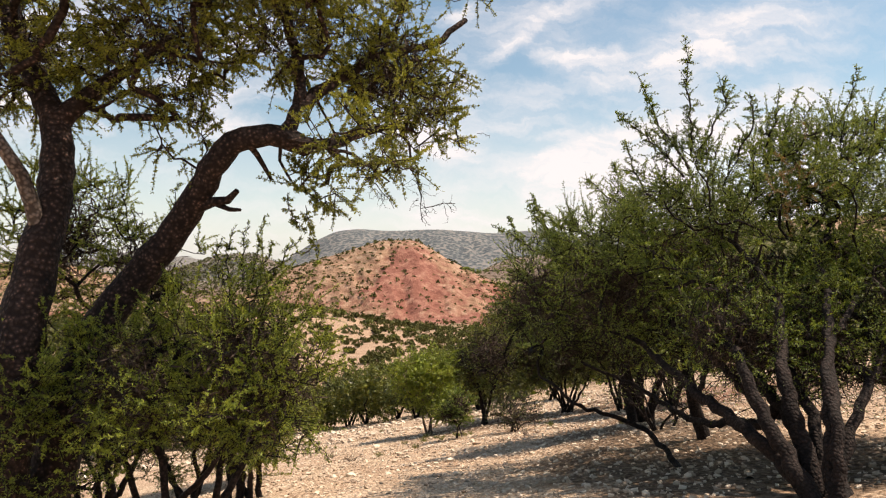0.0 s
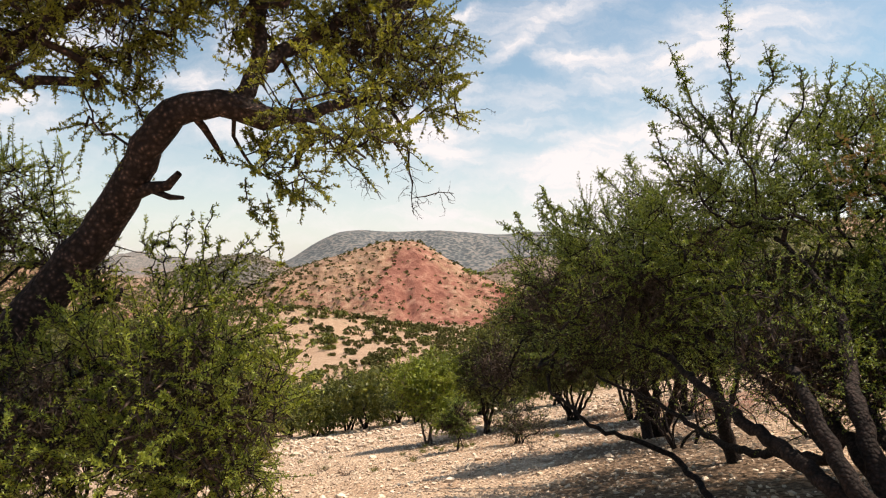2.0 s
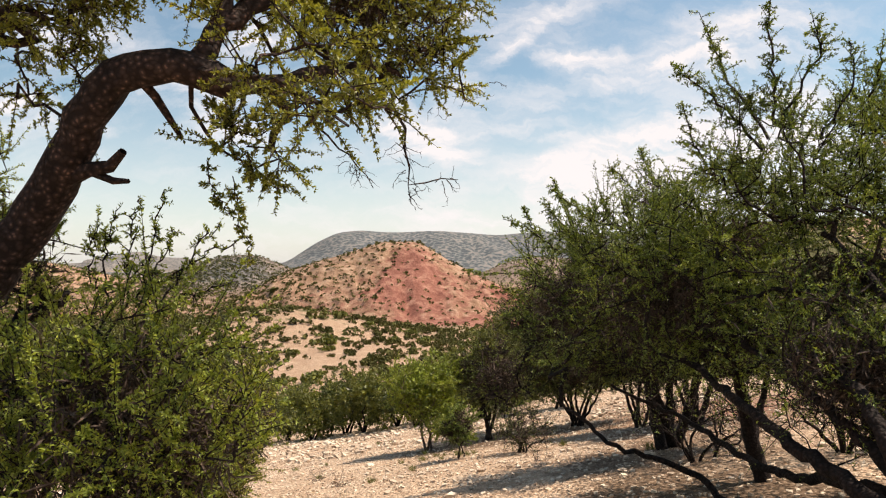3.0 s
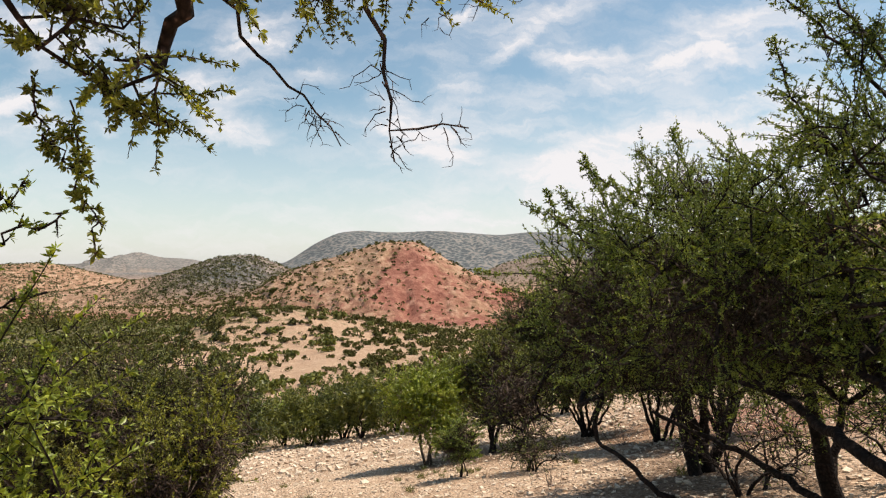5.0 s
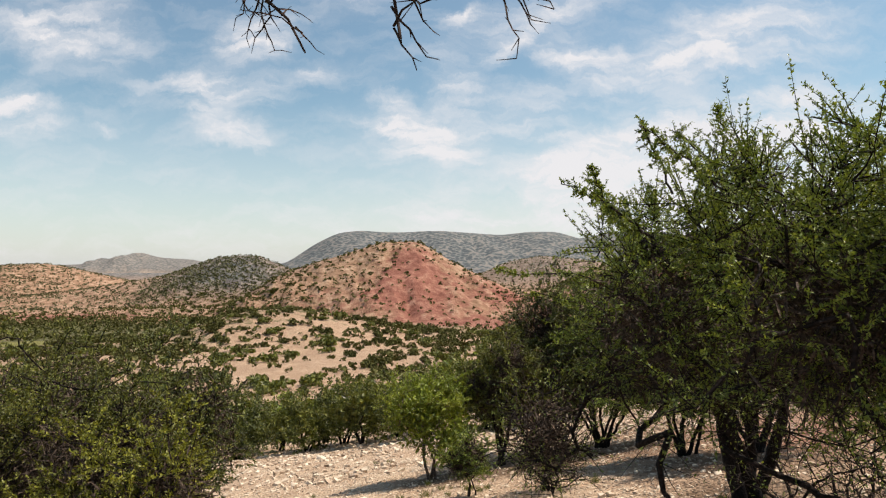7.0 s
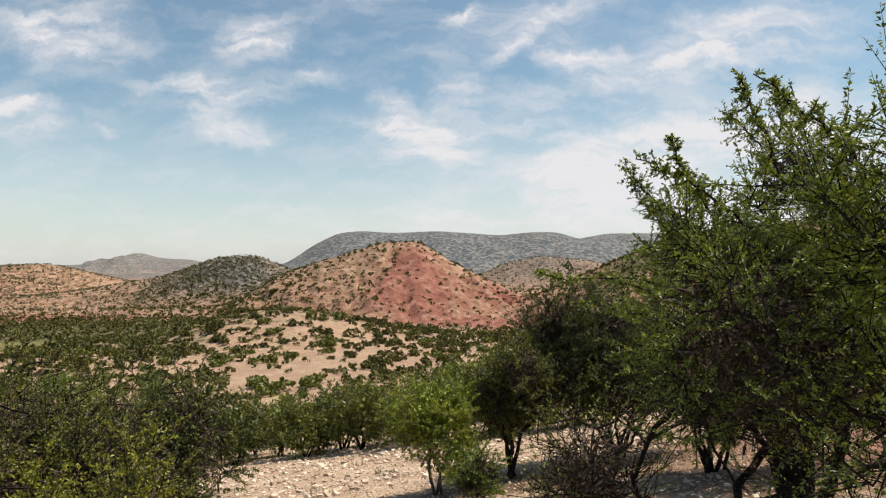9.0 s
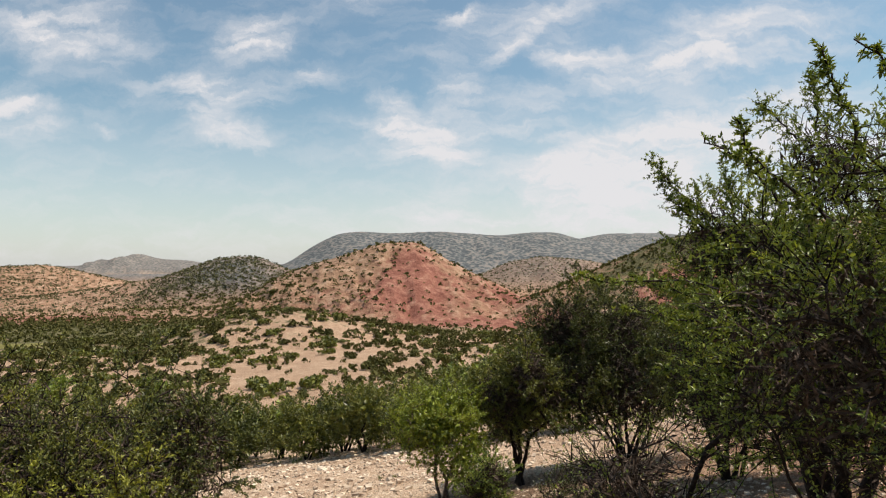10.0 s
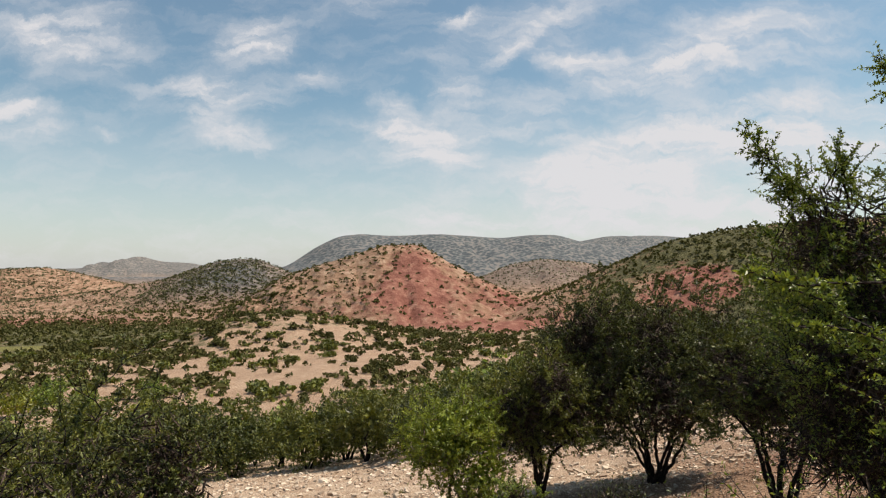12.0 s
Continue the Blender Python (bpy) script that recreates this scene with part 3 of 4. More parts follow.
def in_blobs(blobs, count, rng, hollow=0.35):
    """Places in a union of ellipsoids (x, y, z, rx, ry, rz, weight), more of them towards the skin."""
    w = np.array([b[6] * (b[3] * b[4] * b[5]) ** 0.67 for b in blobs])
    pick = rng.choice(len(blobs), count, p=w / w.sum())
    d = unit(rng.normal(0, 1, (count, 3)))
    r = hollow + (1 - hollow) * rng.uniform(0, 1, count) ** 0.6
    b = np.array([q[:6] for q in blobs])[pick]
    lump = 1 + 0.16 * np.sin(5 * d[:, 0] + 3 * d[:, 2] + b[:, 0] * 3) + 0.10 * np.sin(9 * d[:, 1] + 7 * d[:, 2])
    p = b[:, :3] + d * b[:, 3:] * (r * lump)[:, None]
    return p, d


def tree(name, label, seed, limbs, blobs, clusters, twigs, leaves, size, leaf, wood=BARK, reach_step=0.16, twig_len=(0.16, 0.42),
         tip=0.0045, cap=0.05, long_share=0.10, long_len=(0.5, 0.9), up_bias=0.55, droop=0.05, slim=0.36, category="tree", group="", bare_limbs=(), spread=0.9, limb_cut=0.03, twig_r=0.003, leaders=(), leader_leaves=26, core=0, core_size=2.0, scatter=0.85, twiggy=False, core_top=99.0, core_low=-99.0, thin=None):
    """A tree or tall shrub. limbs: (points, r0, r1, start point or None)."""
    w = Wood(seed)
    rng = w.rng
    for points, r0, r1, start in limbs:
        w.limb(points, r0, r1, -1 if start is None else w.nearest(points[0]))
    p, d = in_blobs(blobs, clusters, rng)
    tips = w.reach(p, reach_step)
    w.swell(tip, cap=cap)
    pos = np.array(w.pos)
    base = pos[0].copy()
    root = new(name)
    root.location = base
    bpy.context.view_layer.update()
    root.matrix_world = Matrix.Translation(Vector(base))
    small = []
    main = 0
    for ch in w.chains():
        r = w.r[ch].copy()
        if len(ch) > 1 and r[0] > r[1] * 1.5:
            r[0] = r[1] * 1.15
        big = r.max()
        v, f = tube(pos[ch] - base, r, 11 if big > 0.07 else 7 if big > 0.025 else 4, 0.07 if big > 0.04 else 0.03, rng)
        if big >= limb_cut and len(ch) > 4:
            ob = add_mesh("trunk" if main == 0 else "limb", v, f, wood, smooth_shade=True)
            ob.parent = root
            main += 1
        else:
            small.append((v, f))
    # leafy twigs round each branch tip, and along the outer branches
    order = np.argsort(np.linalg.norm(p - np.array(w.pos[0]), axis=1))
    tips = np.array(tips)
    out = d[order]
    m = len(tips)
    who = np.repeat(np.arange(m), twigs)
    back = np.array(w.up)[tips[who]]
    f = rng.uniform(0, 1, len(who))[:, None]
    starts = pos[tips[who]] * (1 - f) + pos[back] * f - base
    ways = unit(0.75 * out[who] + np.array([0, 0, up_bias]) + scatter * rng.normal(0, 1, (len(who), 3)) * np.array([1, 1, 0.8]))
    lengths = rng.uniform(*twig_len, len(who))
    longer = rng.uniform(0, 1, len(who)) < long_share
    lengths[longer] = rng.uniform(*long_len, longer.sum())
    ways[longer] = unit(ways[longer] + np.array([0, 0, 0.8]))
    # old wood low in the crown has lost most of its leaves
    share = None if thin is None else thin[2] + (1 - thin[2]) * smooth((starts[:, 2] + base[2] - thin[0]) / (thin[1] - thin[0]))
    tw, lv = shoots(starts, ways, lengths, leaves, size, rng, droop, slim=slim, spread=spread, twig_r=twig_r, share=share)
    if twig_r > 0:
        small.append(tw)
    for points, r0, r1, _ in bare_limbs:
        pts = np.array(points, float) - base
        small.append(tube(pts, np.linspace(r0, r1, len(pts)), 3))
    # tall leading shoots, set with short side shoots all the way up
    for points, thick, reach in leaders:
        pts = np.array(points, float)
        q = np.linspace(0, 1, 14)
        at = np.stack([np.interp(q, np.linspace(0, 1, len(pts)), pts[:, k]) for k in range(3)], 1)
        at[1:-1] += rng.normal(0, 0.012, (12, 3))
        at = at - base
        small.append(tube(at, np.linspace(thick, 0.003, 14), 4))
        length = np.linalg.norm(pts[-1] - pts[0])
        n = int(length * 66)
        f = rng.uniform(0.08, 1.0, n)
        from_ = np.stack([np.interp(f, q, at[:, k]) for k in range(3)], 1)
        axis = unit(at[-1] - at[0])
        wy = unit(0.45 * axis + unit(rng.normal(0, 1, (n, 3))))
        lens = reach * rng.uniform(0.35, 1.0, n) * (1.15 - 0.75 * f)
        tw2, lv2 = shoots(from_, wy, lens, leader_leaves, size, rng, slim=slim, spread=spread, twig_r=twig_r)
        small.append(tw2)
        lv = gather([lv, lv2])
    # loose thorny twigs, or larger leaves, fill the crown so its heart reads dark
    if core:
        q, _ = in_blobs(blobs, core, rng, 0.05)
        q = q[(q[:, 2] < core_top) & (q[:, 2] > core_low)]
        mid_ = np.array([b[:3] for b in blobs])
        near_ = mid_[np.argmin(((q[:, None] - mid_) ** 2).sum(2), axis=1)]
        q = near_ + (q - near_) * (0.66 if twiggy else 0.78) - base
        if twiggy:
            thorns = add_mesh("crown_shade_twigs", *leaf_quads(q, unit(rng.normal(0, 1, (len(q), 3))), size * core_size * 2.6, rng, 0.10), TWIG)
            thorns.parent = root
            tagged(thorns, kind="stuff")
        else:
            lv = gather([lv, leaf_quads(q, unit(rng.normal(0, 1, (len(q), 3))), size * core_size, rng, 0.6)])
    v, f = gather(small)
    ob = add_mesh("branchwork", v, f, wood)
    ob.parent = root
    tagged(ob, kind="stuff")
    crown = add_mesh("crown", *lv, leaf)
    crown.parent = root
    tagged(crown, kind="stuff")
    tagged(root, label, category, group)
    return root


def g(x, y):
    return float(height(x, y))


def build_left_tree():
    foot = g(-3.15, 1.65)
    trunk = [(-3.15, 1.65, foot - 0.15), (-3.05, 1.95, 3.6), (-3.0, 2.3, 4.3), (-2.95, 2.5, 4.95), (-2.80, 2.6, 5.30), (-2.5, 2.65, 5.68), (-2.2, 2.62, 6.06), (-1.97, 2.5, 6.34),
             (-1.89, 2.42, 6.52), (-1.76, 2.4, 6.68), (-1.53, 2.35, 6.75), (-1.32, 2.4, 6.75), (-1.16, 2.5, 6.68)]
    limbs = [
        (trunk, 0.20, 0.085, None),
        ([(-1.16, 2.5, 6.67), (-0.91, 2.7, 6.72), (-0.7, 2.9, 6.86), (-0.47, 3.1, 7.0), (-0.33, 3.2, 6.95)], 0.06, 0.018, 1),
        ([(-1.29, 2.4, 6.74), (-1.21, 2.5, 6.98), (-1.22, 2.6, 7.29), (-1.32, 2.7, 7.65), (-1.41, 2.8, 7.97), (-1.58, 2.9, 8.41)], 0.062, 0.025, 1),
        ([(-1.2, 2.5, 6.98), (-1.01, 2.7, 7.22), (-0.75, 2.9, 7.47), (-0.47, 3.1, 7.66), (-0.11, 3.3, 7.78), (0.18, 3.4, 8.05)], 0.058, 0.026, 1),
        ([(-3.15, 1.7, foot + 0.5), (-3.1, 1.8, 4.55), (-3.08, 1.9, 5.18), (-3.06, 2.1, 5.79), (-3.05, 2.3, 6.32), (-3.11, 2.4, 6.82), (-3.35, 2.5, 7.21), (-3.6, 2.6, 7.61), (-3.76, 2.7, 8.08)], 0.20, 0.075, 1),
        ([(-3.11, 2.4, 6.85), (-2.94, 2.5, 7.03), (-2.81, 2.6, 7.24), (-2.62, 2.7, 7.41), (-2.42, 2.9, 7.72)], 0.085, 0.03, 1),
        ([(-2.94, 2.5, 7.03), (-2.83, 2.5, 6.86), (-2.72, 2.5, 6.9)], 0.035, 0.02, 1),
        ([(-2.05, 2.55, 6.15), (-1.88, 2.5, 6.17), (-1.78, 2.45, 6.22), (-1.65, 2.4, 6.28)], 0.055, 0.022, 1),
        ([(-1.86, 2.5, 6.16), (-1.74, 2.46, 6.14), (-1.64, 2.42, 6.13)], 0.028, 0.012, 1),
        # two boughs added to carry the shading lobes above the view
        ([(-1.32, 2.7, 7.65), (-1.42, 2.3, 7.9), (-1.5, 1.9, 8.1), (-1.2, 1.6, 8.3)], 0.03, 0.012, 1),
        ([(-3.6, 2.6, 7.61), (-3.2, 2.0, 7.95), (-2.7, 1.6, 8.2), (-2.3, 1.4, 8.4)], 0.035, 0.012, 1),
        ([(-1.0, 2.65, 6.7), (-0.9, 2.85, 6.66), (-0.93, 3.0, 6.6), (-1.03, 3.0, 6.59), (-1.13, 3.0, 6.53), (-1.05, 3.0, 6.41)], 0.04, 0.022, 1),
        # drooping branches under the crown
        ([(-0.47, 3.1, 7.0), (-0.33, 3.18, 6.85), (-0.29, 3.2, 6.54), (-0.25, 3.2, 6.35), (-0.24, 3.2, 6.19), (-0.25, 3.2, 6.08)], 0.016, 0.003, 1),
        ([(-0.24, 3.2, 6.19), (-0.14, 3.25, 6.22), (-0.02, 3.4, 6.3), (0.06, 3.45, 6.31)], 0.006, 0.003, 1),
        ([(-1.3, 2.6, 7.5), (-1.2, 3.3, 7.2), (-1.01, 3.7, 6.85), (-0.88, 3.75, 6.6), (-0.75, 3.8, 6.55), (-0.61, 3.8, 6.43), (-0.51, 3.8, 6.28)], 0.022, 0.003, 1),
        ([(-1.32, 2.4, 6.72), (-1.42, 2.5, 6.58), (-1.36, 2.6, 6.42), (-1.2, 2.7, 6.3)], 0.022, 0.006, 1),
        ([(-1.3, 2.4, 6.7), (-1.0, 2.1, 6.62), (-0.7, 1.85, 6.5), (-0.42, 1.7, 6.28)], 0.022, 0.006, 1),
        ([(-1.6, 2.36, 6.72), (-1.52, 2.5, 6.6), (-1.56, 2.56, 6.48), (-1.46, 2.6, 6.4)], 0.03, 0.014, 1),
    ]
    # lobes above z 8 are mostly out of view, added to shade the shrub
    blobs = [(-0.52, 3.2, 7.45, 0.66, 0.75, 0.6, 2.2), (-1.35, 2.9, 7.85, 0.9, 0.9, 0.7, 0.9), (-2.4, 2.7, 7.6, 0.9, 0.9, 0.6, 1.3), (-1.15, 2.7, 6.34, 0.26, 0.25, 0.22, 1.3), (-0.42, 1.68, 6.36, 0.27, 0.26, 0.14, 1.8), (-0.75, 1.9, 6.6, 0.35, 0.35, 0.3, 1.3),
             (-0.15, 3.3, 7.02, 0.36, 0.35, 0.26, 1.3), (-2.35, 2.6, 6.85, 0.45, 0.4, 0.42, 0.6), (-3.7, 2.7, 7.5, 0.9, 0.8, 0.7, 1.2), (-0.9, 3.4, 8.5, 1.2, 1.0, 0.5, 0.5), (-2.6, 3.2, 8.6, 1.2, 1.0, 0.5, 0.5), (-1.5, 1.8, 8.15, 1.0, 0.8, 0.55, 3.2), (-2.7, 1.6, 8.25, 1.1, 0.9, 0.6, 2.8)]
    hanging = [([(-1.25, 2.7, 6.35), (-1.05, 2.72, 6.2), (-0.92, 2.73, 6.13)], 0.005, 0.09), ([(-1.35, 2.7, 6.3), (-1.3, 2.7, 6.1), (-1.2, 2.72, 5.98)], 0.005, 0.08),
               ([(-1.18, 2.62, 6.2), (-1.12, 2.58, 5.95), (-1.06, 2.55, 5.72)], 0.004, 0.06)]
    # leafless thorny twigs
    bare = []
    rng = np.random.default_rng(12)
    for a, b, n in (((-0.29, 3.2, 6.54), (-0.24, 3.2, 6.12), 15), ((-0.24, 3.2, 6.2), (0.06, 3.45, 6.31), 9), ((-0.85, 3.76, 6.58), (-0.5, 3.8, 6.3), 15), ((-0.2, 3.5, 6.75), (0.3, 3.6, 7.0), 12)):
        for k in range(n):
            q = np.array(a) + (np.array(b) - np.array(a)) * rng.uniform(0.05, 1)
            w = unit(rng.normal(0, 1, 3) * np.array([1, 0.6, 0.9]) + np.array([0.15, 0, -0.35]))
            path = [q]
            for _ in range(rng.integers(3, 7)):
                w = unit(w + rng.normal(0, 0.45, 3) + np.array([0, 0, -0.08]))
                path.append(path[-1] + w * rng.uniform(0.02, 0.045))
                if rng.uniform() < 0.7:
                    sp = path[-1] + unit(w + rng.normal(0, 0.9, 3)) * rng.uniform(0.015, 0.05)
                    bare.append(([tuple(path[-1]), tuple(sp)], 0.0016, 0.0006, 1))
            bare.append(([tuple(c) for c in path], 0.0032, 0.0012, 1))
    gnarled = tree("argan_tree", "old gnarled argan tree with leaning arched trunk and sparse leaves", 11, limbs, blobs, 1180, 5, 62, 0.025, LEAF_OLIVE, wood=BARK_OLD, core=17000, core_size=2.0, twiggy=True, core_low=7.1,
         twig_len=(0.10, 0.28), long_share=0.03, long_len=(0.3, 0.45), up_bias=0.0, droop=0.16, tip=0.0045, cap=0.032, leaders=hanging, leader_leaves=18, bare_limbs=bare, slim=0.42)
    dead = np.array([(-3.07, 2.1, 5.95), (-3.09, 2.06, 6.15), (-3.14, 2.0, 6.37), (-3.3, 1.9, 6.68), (-3.47, 1.8, 6.85), (-3.62, 1.75, 7.1)])
    v, f = tube(dead - np.array(gnarled.location), [0.06, 0.055, 0.05, 0.045, 0.035, 0.015], 9, 0.08, np.random.default_rng(3))
    ob = add_mesh("dead_limb", v, f, BARK_PALE, smooth_shade=True, label="weathered grey dead limb")
    ob.parent = gnarled


build_left_tree()


def stems(base, tops, r0, r1, kink=0.25, seed=0):
    """Several stems that fan out of one foot."""
    rng = np.random.default_rng(seed)
    x, y, z = base
    out = []
    for i, (tx, ty, tz) in enumerate(tops):
        foot = (x + rng.normal(0, 0.12), y + rng.normal(0, 0.12), z - 0.12)
        if i == 0:
            foot = (x, y, z - 0.15)
        k1 = rng.uniform(0.30, 0.42)
        p1 = (foot[0] + (tx - x) * 0.25 + rng.normal(0, kink * 0.4), foot[1] + (ty - y) * 0.25 + rng.normal(0, kink * 0.4), z + (tz - z) * k1)
        p2 = (foot[0] + (tx - x) * 0.6 + rng.normal(0, kink * 0.5), foot[1] + (ty - y) * 0.6 + rng.normal(0, kink * 0.5), z + (tz - z) * 0.72)
        out.append(([foot, p1, p2, (tx, ty, tz)], r0 * rng.uniform(0.7, 1.1), r1, None))
    return out


# the bush beside the leaning trunk
tree("argan_shrub", "dense olive-green thorny shrub growing round the leaning trunk", 21,
     stems((-2.0, 2.15, g(-2.0, 2.15)), [(-1.6, 2.0, 4.8), (-2.3, 2.3, 5.1), (-1.4, 2.3, 4.6), (-2.6, 2.1, 4.8), (-1.9, 2.6, 4.9), (-3.0, 1.9, 4.7)], 0.045, 0.015, seed=2),
     [(-1.55, 2.1, 4.98, 0.62, 0.65, 0.66, 1.2), (-2.4, 2.1, 4.8, 0.75, 0.65, 0.6, 1.0), (-3.2, 1.9, 4.75, 0.6, 0.6, 0.6, 0.8), (-2.75, 3.2, 5.7, 0.5, 0.35, 0.45, 0.8), (-3.6, 3.4, 5.95, 0.7, 0.5, 0.75, 1.3), (-1.35, 2.2, 4.75, 0.5, 0.5, 0.5, 1.0)],
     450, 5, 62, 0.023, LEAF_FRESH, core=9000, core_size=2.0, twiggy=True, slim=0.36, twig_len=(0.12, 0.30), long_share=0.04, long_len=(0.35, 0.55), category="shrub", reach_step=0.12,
     leaders=[([(-1.55, 2.3, 5.5), (-1.5, 2.38, 5.85), (-1.46, 2.4, 6.1)], 0.007, 0.11), ([(-1.6, 2.3, 5.5), (-1.62, 2.38, 5.8), (-1.6, 2.4, 6.04)], 0.007, 0.11), ([(-1.45, 2.3, 5.5), (-1.3, 2.4, 5.78), (-1.18, 2.4, 5.92)], 0.006, 0.09),
              ([(-1.7, 2.3, 5.5), (-1.75, 2.4, 5.8), (-1.71, 2.4, 5.99)], 0.007, 0.12), ([(-1.75, 2.3, 5.5), (-1.85, 2.4, 5.75), (-1.8, 2.4, 5.92)], 0.006, 0.11), ([(-1.5, 2.2, 5.4), (-1.42, 2.25, 5.7), (-1.36, 2.3, 5.88)], 0.006, 0.10),
              ([(-1.6, 2.4, 5.5), (-1.35, 2.45, 5.72), (-1.1, 2.45, 5.84)], 0.006, 0.10), ([(-1.6, 2.35, 5.4), (-1.35, 2.4, 5.55), (-1.12, 2.42, 5.62)], 0.006, 0.10), ([(-2.6, 3.2, 5.8), (-2.5, 3.2, 6.2), (-2.48, 3.2, 6.45)], 0.008, 0.15), ([(-2.9, 3.2, 5.8), (-2.95, 3.2, 6.2), (-3.0, 3.2, 6.5)], 0.008, 0.15), ([(-1.3, 2.3, 4.6), (-1.1, 2.5, 4.35), (-0.98, 2.6, 4.1)], 0.006, 0.08)], leader_leaves=12)

# the near tree on the sunny side
foot = (2.95, 2.35, g(2.95, 2.35))
near_tree = tree("argan_tree", "spreading many-stemmed argan tree with bright green upright shoots", 31,
     stems(foot, [(2.7, 5.0, 5.0), (3.2, 4.6, 6.0), (4.1, 4.6, 6.0), (5.0, 4.2, 5.6), (2.4, 5.6, 4.8), (3.6, 5.6, 5.5), (2.8, 4.0, 5.2), (4.4, 5.6, 5.2), (3.3, 6.2, 5.0), (4.0, 3.6, 5.4)], 0.076, 0.025, seed=5) +
     [([(2.95, 3.6, foot[2] - 0.25), (2.85, 4.7, 3.2), (2.65, 5.8, 3.55), (2.2, 5.9, 3.72), (1.75, 5.8, 3.85), (1.3, 6.4, 4.2)], 0.055, 0.018, None),
      ([(3.15, 3.6, foot[2] + 0.3), (3.0, 5.2, 3.8), (2.7, 6.6, 4.0), (2.1, 7.4, 4.2)], 0.05, 0.02, 1)],
     # the lobe at x 5.7, mostly out of view, is added to shade the stems
     [(3.7, 5.0, 5.75, 1.9, 1.5, 1.15, 1.0), (2.3, 6.0, 5.45, 1.25, 1.2, 0.95, 1.2), (2.9, 4.8, 6.6, 0.8, 0.6, 0.6, 1.3), (2.95, 5.8, 6.2, 1.0, 0.9, 0.65, 1.8), (2.15, 6.3, 6.0, 0.8, 0.8, 0.45, 1.6), (3.7, 3.7, 4.85, 0.9, 0.55, 0.55, 1.3), (2.9, 3.7, 4.95, 0.8, 0.5, 0.5, 1.4), (4.4, 3.3, 4.95, 0.8, 0.5, 0.5, 1.4), (4.9, 5.0, 6.3, 1.4, 1.3, 1.1, 1.7), (4.8, 5.2, 6.95, 1.3, 1.1, 0.7, 1.9), (3.9, 4.4, 5.0, 1.3, 0.9, 0.8, 0.9), (1.35, 6.9, 5.3, 0.62, 0.8, 0.85, 0.9), (2.0, 7.6, 5.05, 0.9, 0.8, 0.5, 0.9), (0.75, 7.9, 4.2, 0.5, 0.6, 0.5, 1.3), (4.6, 3.6, 5.2, 1.2, 1.0, 0.9, 0.7), (5.7, 4.6, 5.8, 1.3, 1.3, 1.1, 0.7), (2.7, 8.2, 4.8, 0.9, 0.8, 0.35, 0.4), (3.4, 6.4, 5.0, 1.3, 1.1, 0.5, 0.9)],
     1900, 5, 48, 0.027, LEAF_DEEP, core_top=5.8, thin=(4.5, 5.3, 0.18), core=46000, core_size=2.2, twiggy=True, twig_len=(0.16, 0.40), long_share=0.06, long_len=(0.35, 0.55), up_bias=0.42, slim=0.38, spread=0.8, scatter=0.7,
     leaders=[([(2.75, 4.5, 6.9), (2.68, 4.4, 7.5), (2.62, 4.32, 8.2)], 0.014, 0.20), ([(2.75, 4.6, 6.8), (2.4, 4.62, 7.35), (2.18, 4.63, 7.9)], 0.014, 0.22), ([(2.7, 4.6, 6.7), (2.3, 4.6, 7.15), (1.92, 4.58, 7.42)], 0.013, 0.20),
              ([(2.8, 4.5, 6.9), (3.1, 4.4, 7.5), (3.0, 4.35, 7.75)], 0.013, 0.22), ([(3.2, 4.6, 6.8), (3.5, 4.6, 7.3), (3.45, 4.6, 7.65)], 0.013, 0.22), ([(4.2, 5.4, 7.2), (4.4, 5.5, 7.6), (4.5, 5.5, 7.95)], 0.013, 0.22),
              ([(2.3, 4.8, 6.6), (2.15, 4.8, 6.9), (2.1, 4.8, 7.15)], 0.01, 0.18), ([(4.7, 5.2, 7.2), (4.9, 5.1, 7.7), (5.0, 5.1, 8.1)], 0.013, 0.22), ([(3.8, 5.0, 7.0), (3.9, 4.9, 7.4), (3.95, 4.9, 7.8)], 0.013, 0.22),
              ([(1.3, 6.6, 5.9), (0.95, 6.55, 6.15), (0.66, 6.5, 6.25)], 0.009, 0.12), ([(1.6, 6.2, 6.2), (1.35, 6.15, 6.4), (1.08, 6.1, 6.57)], 0.009, 0.13), ([(1.5, 6.7, 6.2), (1.35, 6.65, 6.5), (1.26, 6.62, 6.72)], 0.009, 0.14),
              ([(1.2, 6.9, 6.0), (1.0, 6.8, 6.25), (0.9, 6.73, 6.42)], 0.009, 0.12), ([(1.6, 7.2, 5.35), (0.95, 7.45, 5.62), (0.31, 7.56, 5.66)], 0.009, 0.09), ([(1.6, 7.4, 5.2), (1.0, 7.6, 5.38), (0.55, 7.7, 5.45)], 0.009, 0.09), ([(1.5, 7.4, 5.0), (1.1, 7.5, 5.1), (0.75, 7.5, 5.1)], 0.009, 0.09),
              ([(1.8, 7.7, 4.5), (1.5, 8.3, 4.35), (1.3, 8.9, 4.3)], 0.009, 0.10),
              ([(2.3, 8.2, 4.9), (1.75, 9.0, 5.30), (1.45, 9.3, 5.53), (1.15, 9.4, 5.62)], 0.011, 0.14), ([(2.3, 8.3, 4.6), (2.0, 9.0, 5.0), (1.70, 9.4, 5.22), (1.42, 9.5, 5.35)], 0.011, 0.13), ([(2.6, 8.2, 5.0), (2.3, 9.0, 5.4), (2.0, 9.4, 5.62)], 0.010, 0.13)], leader_leaves=24)

